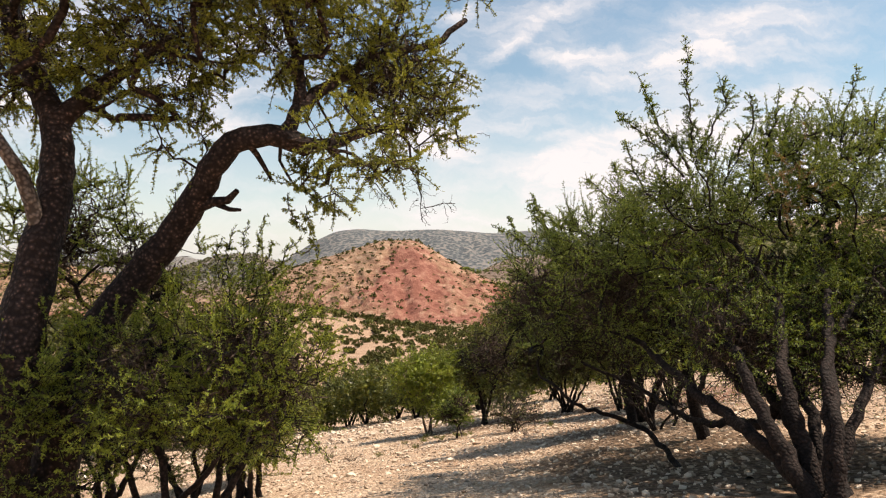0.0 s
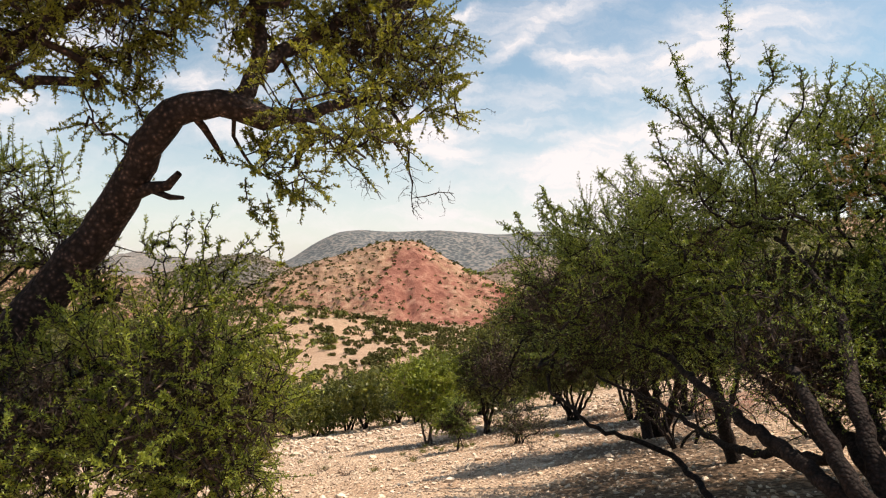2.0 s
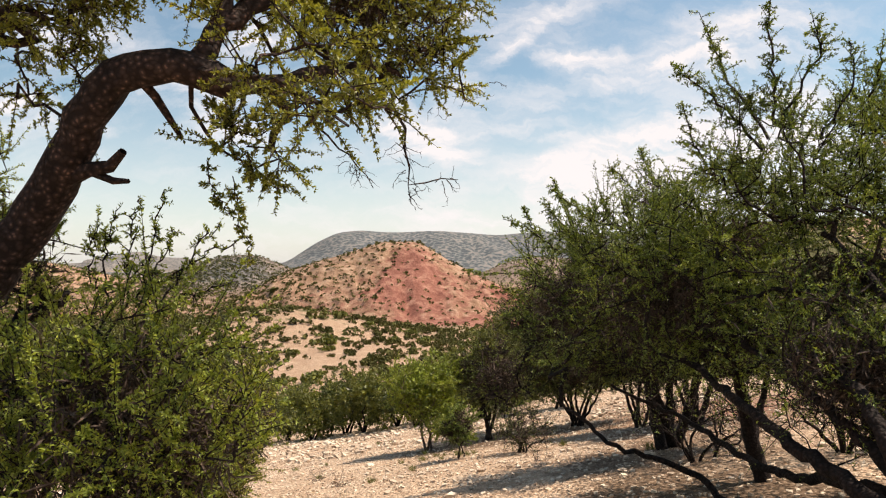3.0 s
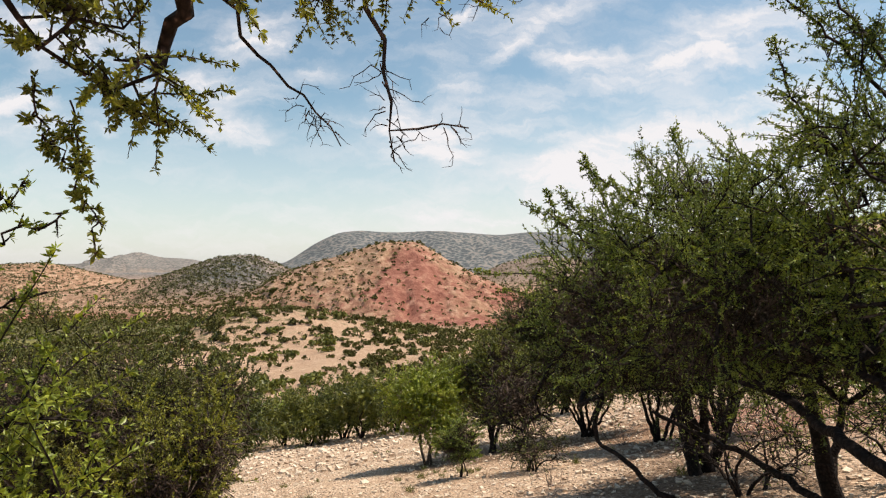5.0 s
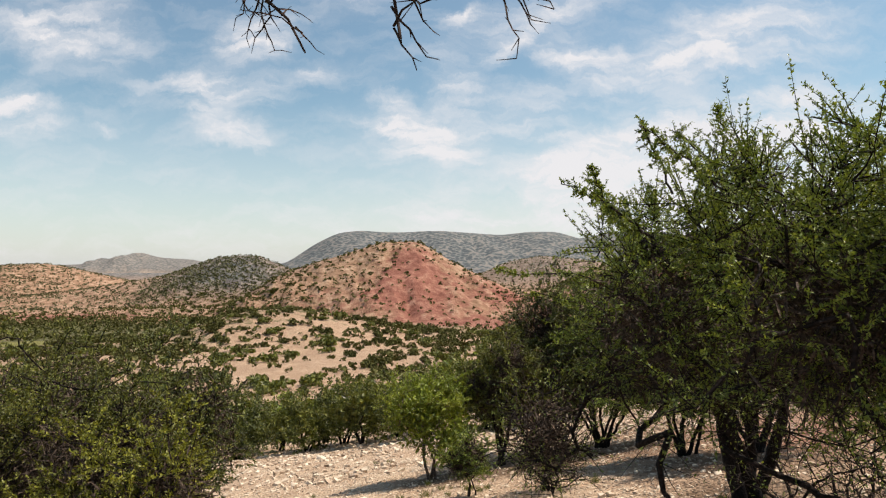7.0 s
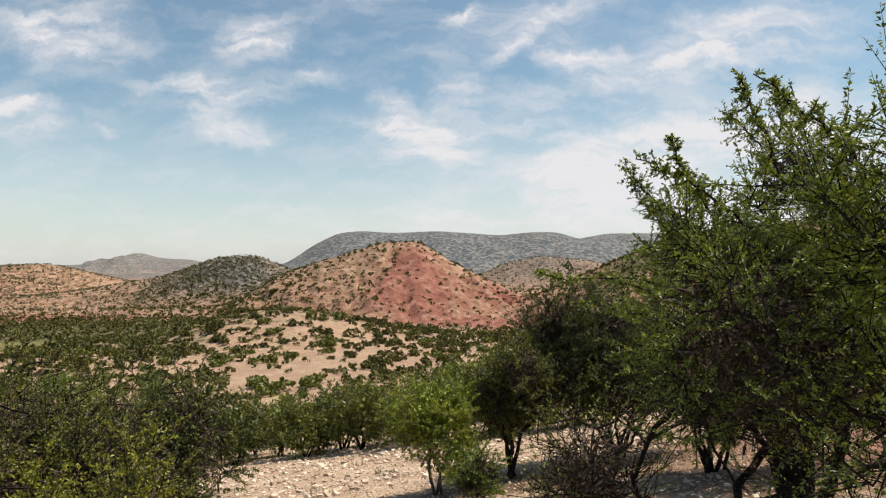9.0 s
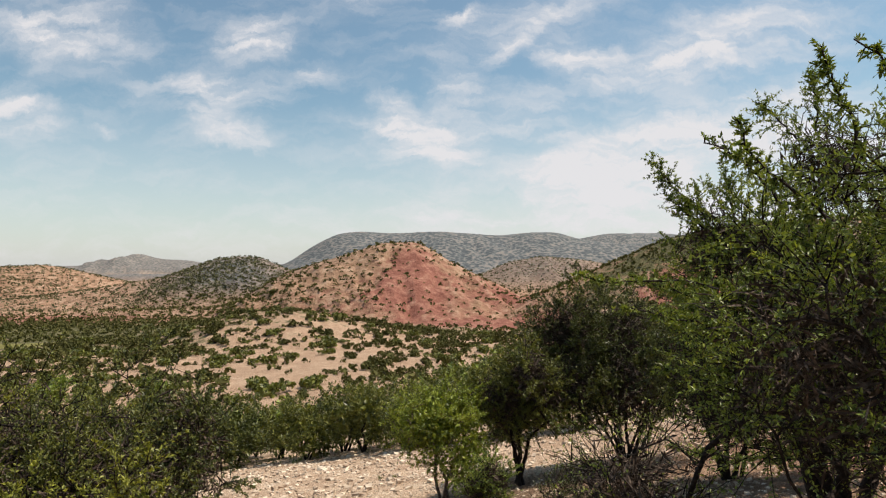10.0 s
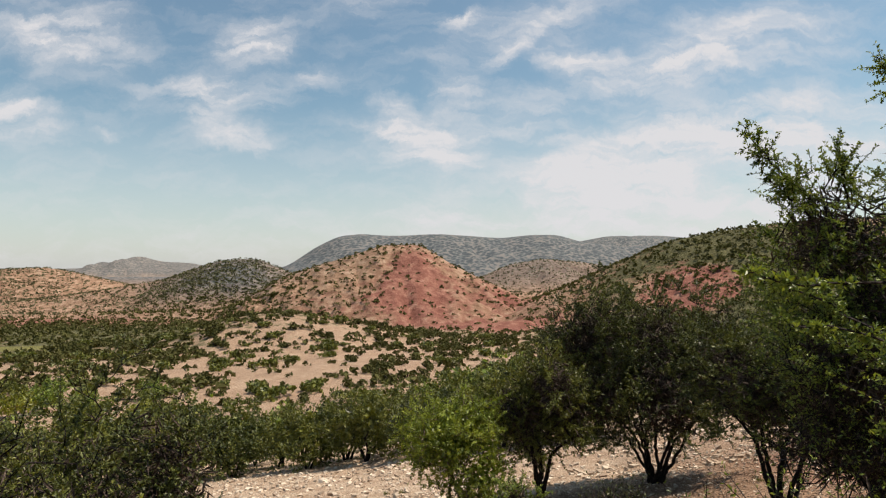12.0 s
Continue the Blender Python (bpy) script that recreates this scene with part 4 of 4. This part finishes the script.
# a withered bough on it
rng = np.random.default_rng(77)
at = np.array((3.55, 3.8, 6.47)) + rng.normal(0, 1, (26, 3)) * np.array([0.12, 0.1, 0.17])
tw, lv = shoots(at - np.array(near_tree.location), unit(rng.normal(0, 1, (26, 3)) + np.array([0, 0, 0.7])), rng.uniform(0.1, 0.24, 26), 34, 0.026, rng, slim=0.45)
ob = add_mesh("dry_bough", *lv, LEAF_DRY, label="withered brown leaves")
ob.parent = near_tree
tagged(ob, kind="stuff")

# the tree behind it
tree("argan_tree", "tall argan tree with dark leafy shoots above a stony slope", 41,
     stems((4.3, 11.6, g(4.3, 11.6)), [(3.3, 11.0, 5.0), (4.4, 11.2, 6.0), (5.2, 11.4, 5.4), (3.9, 12.2, 5.4), (3.2, 11.5, 4.4)], 0.11, 0.03, seed=6),
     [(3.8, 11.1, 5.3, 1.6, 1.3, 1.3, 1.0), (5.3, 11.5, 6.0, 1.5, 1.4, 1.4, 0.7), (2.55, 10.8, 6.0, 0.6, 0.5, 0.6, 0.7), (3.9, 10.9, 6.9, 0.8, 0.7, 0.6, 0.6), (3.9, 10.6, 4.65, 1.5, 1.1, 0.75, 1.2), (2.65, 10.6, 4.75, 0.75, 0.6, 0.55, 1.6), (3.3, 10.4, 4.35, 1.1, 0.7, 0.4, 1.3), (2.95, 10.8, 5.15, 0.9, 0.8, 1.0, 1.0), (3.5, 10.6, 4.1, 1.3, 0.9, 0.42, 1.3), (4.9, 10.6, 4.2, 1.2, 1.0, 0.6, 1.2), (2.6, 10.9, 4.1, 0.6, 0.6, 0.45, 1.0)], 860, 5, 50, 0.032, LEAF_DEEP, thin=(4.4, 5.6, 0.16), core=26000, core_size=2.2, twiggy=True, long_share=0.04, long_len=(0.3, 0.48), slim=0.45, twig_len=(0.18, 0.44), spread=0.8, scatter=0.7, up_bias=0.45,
     leaders=[([(2.5, 10.8, 6.2), (2.05, 10.72, 6.5), (1.75, 10.7, 6.9)], 0.014, 0.34), ([(2.6, 10.8, 5.9), (2.2, 10.75, 6.25), (1.9, 10.7, 6.5)], 0.012, 0.32), ([(2.7, 10.8, 6.2), (2.65, 10.8, 6.5), (2.6, 10.8, 6.75)], 0.012, 0.3), ([(3.4, 10.8, 7.1), (3.1, 10.75, 7.4), (2.9, 10.7, 7.5)], 0.012, 0.32), ([(3.6, 10.8, 7.2), (3.6, 10.75, 7.6), (3.5, 10.7, 7.8)], 0.012, 0.3)], leader_leaves=30)

# a thinner trunk standing free among them
tree("argan_tree", "slim argan tree with a furrowed trunk in deep shade", 45,
     [([(3.95, 7.15, g(3.95, 7.15) - 0.1), (3.85, 7.2, 3.3), (3.7, 7.2, 4.0), (3.6, 7.3, 4.8)], 0.11, 0.05, None), ([(3.8, 7.2, 3.5), (4.1, 7.5, 4.2), (4.3, 7.6, 4.9)], 0.05, 0.02, 1)],
     [(3.7, 7.4, 5.0, 1.1, 0.9, 0.8, 1.0)], 110, 5, 34, 0.042, LEAF_DEEP, slim=0.42)


def bush(x, y, rx, ry, low, high, seed, leaf, n, size, label, name="argan_tree", stems_n=5, r0=0.07, leaves=30, twigs=5, group="", lobes=5, slim=0.45, wood=BARK, twig_r=0.004):
    z = g(x, y)
    rng = np.random.default_rng(seed)
    tops = [(x + rx * 0.6 * math.cos(a), y + ry * 0.6 * math.sin(a), z + low + (high - low) * rng.uniform(0.3, 0.55)) for a in rng.uniform(0, 6.28, 1) + np.arange(stems_n) * 6.28 / stems_n]
    mid, rz = z + (low + high) / 2, (high - low) / 2
    blobs = [(x, y, mid, rx * 0.75, ry * 0.75, rz * 0.92, 1.0)]
    for a in rng.uniform(0, 6.28, 1) + np.arange(lobes) * 6.28 / lobes:
        k = rng.uniform(0.42, 0.6)
        blobs.append((x + rx * 0.52 * math.cos(a), y + ry * 0.52 * math.sin(a), mid + rz * rng.uniform(-0.5, 0.35), rx * k, ry * k, rz * rng.uniform(0.5, 0.7), 0.9))
    s = size / 0.042
    return tree(name, label, seed, stems((x, y, z), tops, r0, r0 * 0.3, seed=seed), blobs, n, twigs, leaves, size, leaf, wood=wood, twig_len=(0.16 * s ** 0.5, 0.42 * s ** 0.5), long_share=0.03, long_len=(0.35 * s ** 0.5, 0.5 * s ** 0.5), tip=0.006, reach_step=0.22,
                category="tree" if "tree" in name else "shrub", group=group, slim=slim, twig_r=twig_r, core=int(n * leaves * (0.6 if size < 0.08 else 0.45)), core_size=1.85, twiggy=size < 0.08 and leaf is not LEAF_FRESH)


bush(4.8, 22.8, 3.45, 2.5, 1.0, 5.75, 51, LEAF_DARK, 900, 0.062, "rounded dark green argan tree with many stems on the stony slope", stems_n=11, r0=0.05, lobes=7)
bush(1.55, 21.4, 1.4, 1.2, 0.7, 4.2, 52, LEAF_MID, 170, 0.072, "dark green argan tree leaning over stony ground")
bush(2.0, 15.7, 0.9, 0.8, 0.05, 1.2, 48, LEAF_DARK, 80, 0.046, "low tangled dark shrub among fallen twigs", name="thorn_shrub", stems_n=6, r0=0.03, leaves=7)
bush(-0.55, 20.6, 1.45, 1.1, 0.5, 3.3, 53, LEAF_FRESH, 190, 0.066, "small yellow-green argan tree with a thin pale trunk", stems_n=3, r0=0.05, wood=BARK_PALE)
bush(5.6, 17.8, 1.7, 1.4, 0.6, 3.7, 47, LEAF_DARK, 240, 0.060, "dark argan tree crowding between two larger ones", r0=0.06)
bush(6.7, 16.5, 2.2, 1.7, 1.0, 4.2, 50, LEAF_DARK, 240, 0.06, "dense dark argan tree behind a taller one", r0=0.08)
bush(0.35, 16.6, 0.5, 0.45, 0.2, 1.5, 57, LEAF_DEEP, 50, 0.046, "low dark green argan sapling among stones", name="argan_shrub", stems_n=3, r0=0.025)
bush(-4.7, 9.4, 2.0, 1.6, 0.4, 3.8, 54, LEAF_MID, 460, 0.034, "broad dark green argan shrub on the slope", name="argan_shrub", leaves=38)
bush(-7.2, 10.8, 2.3, 1.9, 0.5, 4.5, 55, LEAF_DARK, 420, 0.045, "tall dark green argan shrub beside a broad one", name="argan_shrub", leaves=34)
bush(-3.3, 8.3, 1.05, 0.9, 0.2, 2.6, 56, LEAF_OLIVE, 200, 0.036, "low olive-green argan shrub at the foot of a taller one", name="argan_shrub", leaves=38)

bush(4.0, 9.4, 1.2, 1.0, 0.1, 1.7, 58, LEAF_DEEP, 90, 0.040, "tangled low shrub of mostly bare dark twigs", name="thorn_shrub", stems_n=6, r0=0.03, leaves=3)
bush(5.6, 8.3, 1.4, 1.1, 0.1, 2.1, 59, LEAF_DEEP, 110, 0.042, "tangled thorny shrub of dark twigs in the shade", name="thorn_shrub", stems_n=6, r0=0.035, leaves=4)

bush(-5.1, 13.2, 1.75, 1.5, 0.4, 4.2, 46, LEAF_DARK, 260, 0.055, "tall dark olive argan shrub behind lower ones", name="argan_shrub", leaves=34)

# trees along the lower edge of the slope: three kinds, then repeats
ROW = [(-9.6, 47.6, 0, 1.0), (-5.5, 45.0, 1, 0.95), (-15.1, 49.9, 2, 1.1), (-20.5, 50.5, 0, 1.45), (-26.5, 51.5, 1, 1.4), (-1.8, 42.5, 2, 0.9), (2.4, 40.0, 0, 1.0), (-33.5, 55.0, 2, 1.4), (-12.6, 53.0, 1, 0.95), (7.0, 38.5, 1, 1.1), (-40.0, 58.0, 0, 1.4),
       (-7.6, 50.5, 2, 1.1), (-3.4, 49.0, 0, 1.0), (0.4, 46.0, 1, 1.0), (-17.5, 55.0, 1, 1.15), (4.5, 45.0, 2, 1.1), (-23.0, 58.0, 2, 1.4), (-1.5, 53.0, 0, 1.0)]
KINDS = []
for k in range(3):
    x, y, _, _ = ROW[k]
    KINDS.append(bush(x, y, 2.8, 2.6, 0.25, 4.4, 60 + k, (LEAF_MID, LEAF_MID, LEAF_DARK)[k], 130, 0.19, "dark green argan tree on several bare stems along the slope", leaves=13, group="trees along the slope", r0=0.09, twig_r=0))
for x, y, k, s in ROW[3:]:
    copy_thing(KINDS[k], pose(x, y, g(x, y), 0, 0, 137 * (x + y) % 360) @ Matrix.Scale(s, 4))

# the wooded fall of the slope below them
rng = np.random.default_rng(90)
spots = [(-30 + 14 * k, 70) for k in range(3)]
FAR_KINDS = []
for k, (x, y) in enumerate(spots):
    FAR_KINDS.append(bush(x, y, 3.2, 3.2, 0.3, 4.4, 80 + k, (LEAF_DEEP, LEAF_DEEP, LEAF_OLIVE)[k], 34, 0.46, "argan tree in the wooded hollow below the slope", leaves=11, twigs=4, group="trees in the hollow", stems_n=3, twig_r=0))
tries = 0
while len(spots) < 68 and tries < 9000:
    tries += 1
    y = rng.uniform(58, 165)
    x = rng.uniform(-0.66, 0.40) * y
    if min((x - a) ** 2 + (y - b) ** 2 for a, b in spots) > 28 and not (-0.42 < x / y < -0.03 and y > 75) and not (-0.27 < x / y < -0.06):
        spots.append((x, y))
for x, y in spots[3:]:
    copy_thing(FAR_KINDS[int(rng.integers(3))], pose(x, y, g(x, y), 0, 0, rng.uniform(0, 360)) @ Matrix.Scale(rng.uniform(0.8, 1.3), 4))


# ---- scrub on knoll and hills ----
def clump(at, radius, tall, n, rng, facet):
    """A rounded bush of n leafy facets."""
    d = unit(rng.normal(0, 1, (n, 3)))
    d[:, 2] = np.abs(d[:, 2]) * 1.15 - 0.22
    p = np.array(at) + d * np.array([radius, radius, tall]) * rng.uniform(0.5, 0.9, (n, 1))
    w = unit(rng.normal(0, 1, (n, 3)))
    return leaf_quads(p - w * facet * 0.4, w, facet, rng, 0.75)


def knoll_bush(seed, leaf):
    rng = np.random.default_rng(seed)
    root = new("argan_bush")
    lv = gather([clump((rng.normal(0, 1.5), rng.normal(0, 1.5), 0.45 + rng.uniform(0, 0.8)), rng.uniform(1.6, 2.3), rng.uniform(1.3, 2.0), 60, rng, 0.9) for _ in range(5)])
    ob = add_mesh("crown", *lv, leaf)
    ob.parent = root
    tagged(ob, kind="stuff")
    tops = [(rng.normal(0, 1.2), rng.normal(0, 1.2), 1.6) for _ in range(3)]
    for k, tp in enumerate(tops):
        tb = tube([(0, 0, -0.6), (tp[0] * 0.3, tp[1] * 0.3, 0.6), tp], [0.2, 0.15, 0.08], 5)
        st = add_mesh("stem", *tb, BARK)
        st.parent = root
    return tagged(root, "rounded dark argan bush on the pale sandy knoll", "bush", "bushes on the knoll")


KNOLL = [knoll_bush(100 + k, (LEAF_SCRUB, LEAF_MID, LEAF_SCRUB)[k]) for k in range(3)]
rng = np.random.default_rng(33)
placed = []
tries = 0
while len(placed) < 280 and tries < 15000:
    tries += 1
    x, y = rng.uniform(-175, 55), rng.uniform(150, 350)
    if abs(x) > 0.66 * y:
        continue
    bald = 0.85 * math.exp(-(((x + 42) / 26) ** 4) - ((y - 225) / 44) ** 4) + 0.6 * math.exp(-((x + 82) / 12) ** 2 - ((y - 290) / 25) ** 2)
    if rng.uniform() < bald or (placed and min((x - a) ** 2 + ((y - b) * 0.6) ** 2 for a, b in placed) < (34 if bald < 0.2 else 55)):
        continue
    placed.append((x, y))
for i, (x, y) in enumerate(placed):
    m = pose(x, y, g(x, y) - 0.25, 0, 0, rng.uniform(0, 360))
    s = rng.uniform(0.55, 1.4)
    if i < 3:
        KNOLL[i].matrix_basis = m
    else:
        copy_thing(KNOLL[i % 3], m @ Matrix.Scale(s, 4))


def build_scrub():
    rng = np.random.default_rng(44)
    gap = 6.9
    x, y = np.meshgrid(np.arange(-720, 720, gap), np.arange(150, 1150, gap))
    x, y = x.ravel(), y.ravel()
    x, y = x + rng.uniform(-0.46, 0.46, len(x)) * gap, y + rng.uniform(-0.46, 0.46, len(x)) * gap
    ok = (np.abs(x) < 0.76 * y) & (np.hypot(x, y) < 1150)
    x, y = x[ok], y[ok]
    red, scrub, _, _ = covers(x, y)
    chance = np.clip(0.78 + 0.4 * scrub + 0.6 * rough(x, y, 55, 3, 21), 0.2, 0.97) * (1 - 0.35 * np.clip(1.5 * red - 0.5, 0, 1))
    field = ((x + 205) / 38) ** 2 + ((y - 312) / 22) ** 2 < 1
    on_knoll = (x > -175) & (x < 55) & (y < 345)
    chance = np.where(on_knoll, 0.26 + 0.6 * smooth((-70 - x) / 40) + 0.45 * smooth((y - 255) / 50), chance)
    bare = bell(x, y, 35, 428, 40, 34) + bell(x, y, 150, 405, 26, 30) + 0.8 * bell(x, y, -330, 520, 120, 26)
    keep = (rng.uniform(0, 1, len(x)) < chance * (1 - 0.9 * np.clip(bare, 0, 1))) & ~field
    x, y = x[keep], y[keep]
    for cx, cy, rx, ry, m in ((-235, 665, 90, 85, 2000), (-570, 790, 150, 100, 1300), (-310, 470, 150, 70, 900), (-150, 500, 60, 60, 350), (180, 400, 90, 110, 900)):
        x = np.append(x, cx + rx * rng.normal(0, 0.55, m))
        y = np.append(y, cy + ry * rng.normal(0, 0.55, m))
    r = np.hypot(x, y)
    z = height(x, y)
    for low, high, name in ((0, 420, "valley"), (420, 680, "hill"), (680, 2000, "ridge")):
        parts = []
        for i in np.where((r >= low) & (r < high))[0]:
            s = 1.35 + 1.6 * rng.uniform() ** 1.5
            q = 10 if r[i] < 620 else 6
            parts.append(clump((x[i], y[i], z[i] + 0.15 * s), s * 1.05, s * 0.8, q, rng, s * 0.85))
        ob = add_mesh("hillside_scrub", *gather(parts), LEAF_HAZED if name == "ridge" else LEAF_SCRUB)
        tagged(ob, {"valley": "dark green scrub filling the valley floor", "hill": "scattered olive-green shrubs dotting the red hill", "ridge": "dark scrub dotting distant dry ridges"}[name], "scrub", kind="stuff")


build_scrub()


# ---- stones ----
def stone_blocks(n, rng, area, sizes, sink=0.3):
    """Angular rubble: jittered blocks lying on the earth."""
    x0, x1, y0, y1 = area
    x, y = rng.uniform(x0, x1, n), y0 + (y1 - y0) * rng.uniform(0, 1, n) ** 1.3
    s = np.exp(rng.uniform(math.log(sizes[0]), math.log(sizes[1]), n))
    corner = np.array([(-1, -1, -1), (1, -1, -1), (1, 1, -1), (-1, 1, -1), (-1, -1, 1), (1, -1, 1), (1, 1, 1), (-1, 1, 1)], float)
    v = corner[None] * (0.5 * s[:, None] * np.stack([rng.uniform(0.7, 1.4, n), rng.uniform(0.6, 1.1, n), rng.uniform(0.5, 0.9, n)], 1))[:, None]
    v *= rng.uniform(0.55, 1.0, (n, 8, 1))
    v += rng.normal(0, 0.07, (n, 8, 3)) * s[:, None, None]
    t = rng.uniform(0, 6.28, n)
    c, q = np.cos(t)[:, None], np.sin(t)[:, None]
    vx, vy = v[..., 0] * c - v[..., 1] * q, v[..., 0] * q + v[..., 1] * c
    tilt = rng.normal(0, 0.25, n)[:, None]
    vz = v[..., 2] + vx * tilt
    z = height(x, y) + s * (0.5 - sink) * 0.4
    verts = np.stack([vx + x[:, None], vy + y[:, None], vz + z[:, None]], -1).reshape(-1, 3)
    face = np.array([(0, 3, 2, 1), (4, 5, 6, 7), (0, 1, 5, 4), (1, 2, 6, 5), (2, 3, 7, 6), (3, 0, 4, 7)])
    faces = (np.arange(n)[:, None, None] * 8 + face[None]).reshape(-1, 4)
    return verts, faces


rng = np.random.default_rng(70)
pieces = [stone_blocks(16000, rng, (-7, 10, 3, 27), (0.016, 0.075)), stone_blocks(900, rng, (-7, 10, 9, 27), (0.06, 0.13)), stone_blocks(3600, rng, (-16, 12, 24, 52), (0.06, 0.26)), stone_blocks(900, rng, (-7, 9, -6, 4), (0.02, 0.07))]
tagged(add_mesh("loose_stones", *gather(pieces), STONE), "pale angular limestone rubble strewn over the earth", "stones", kind="stuff")


def rock(seed):
    rng = np.random.default_rng(seed)
    bm = bmesh.new()
    bmesh.ops.create_icosphere(bm, subdivisions=2, radius=0.5)
    cuts = unit(rng.normal(0, 1, (7, 3)))
    for v in bm.verts:
        p = np.array(v.co)
        for c in cuts:
            d = float(p @ c) - rng.uniform(0.30, 0.33)
            if d > 0:
                p = p - c * d
        v.co = Vector(p * np.array([1.2, 0.9, 0.65]))
    me = bpy.data.meshes.new("rock")
    bm.to_mesh(me)
    bm.free()
    me.materials.append(STONE)
    return tagged(new("rock", me), "pale angular limestone rock half sunk in earth", "rock", "rocks on the slope")


ROCKS = [rock(200 + k) for k in range(4)]
rng = np.random.default_rng(71)
for i in range(90):
    if i % 3:
        y = rng.uniform(30, 50)
        x = -0.22 * y + rng.normal(0, 4)
    else:
        x, y = rng.uniform(-6, 9), rng.uniform(6, 30)
    s = rng.uniform(0.14, 0.30) * (2.0 if y > 30 else 1.0)
    m = pose(x, y, g(x, y) + 0.06 * s, rng.uniform(-15, 15), rng.uniform(-15, 15), rng.uniform(0, 360)) @ Matrix.Scale(s, 4)
    if i < 4:
        ROCKS[i].matrix_basis = m
    else:
        copy_thing(ROCKS[i % 4], m)


def grass_tuft(seed):
    rng = np.random.default_rng(seed)
    n = 70
    a = rng.uniform(0, 6.28, n)
    at = np.stack([0.07 * rng.normal(0, 1, n), 0.07 * rng.normal(0, 1, n), np.zeros(n) - 0.02], 1)
    way = unit(np.stack([np.cos(a) * 0.6, np.sin(a) * 0.6, rng.uniform(0.6, 1.4, n)], 1))
    return tagged(add_mesh("grass_tuft", *leaf_quads(at, way, 0.26, rng, 0.05), LEAF_MID), "tuft of thin green grass among stones", "grass", "grass tufts")


TUFTS = [grass_tuft(300 + k) for k in range(2)]
rng = np.random.default_rng(72)
for i in range(26):
    x, y = (rng.uniform(-0.7, 0.9), rng.uniform(17.0, 18.6)) if i < 9 else (rng.uniform(-5, 7), rng.uniform(10, 30))
    m = pose(x, y, g(x, y), 0, 0, rng.uniform(0, 360)) @ Matrix.Scale(rng.uniform(0.6, 1.25), 4)
    if i < 2:
        TUFTS[i].matrix_basis = m
    else:
        copy_thing(TUFTS[i % 2], m)


def dry_twigs(x, y, seed):
    """A dead, bleached little bush."""
    rng = np.random.default_rng(seed)
    parts = []
    for k in range(16):
        a = rng.uniform(0, 6.28)
        w = unit(np.array([math.cos(a), math.sin(a), rng.uniform(0.3, 1.2)]))
        p = [np.array([0.0, 0.0, -0.03])]
        for _ in range(5):
            w = unit(w + rng.normal(0, 0.35, 3))
            p.append(p[-1] + w * rng.uniform(0.06, 0.13))
            if rng.uniform() < 0.7:
                q = p[-1] + unit(w + rng.normal(0, 0.8, 3)) * rng.uniform(0.05, 0.14)
                parts.append(tube([p[-1], q], [0.003, 0.001], 3))
        parts.append(tube(p, np.linspace(0.007, 0.002, 6), 3))
    ob = add_mesh("dead_shrub", *gather(parts), BARK_PALE)
    ob.location = (x, y, g(x, y))
    return tagged(ob, "dead leafless shrub of bleached thin twigs", "shrub", "dead shrubs")


for k, (x, y) in enumerate([(-3.3, 16.4), (-2.4, 14.2), (-4.6, 24.5), (1.9, 12.6), (4.8, 18.4)]):
    dry_twigs(x, y, 400 + k)
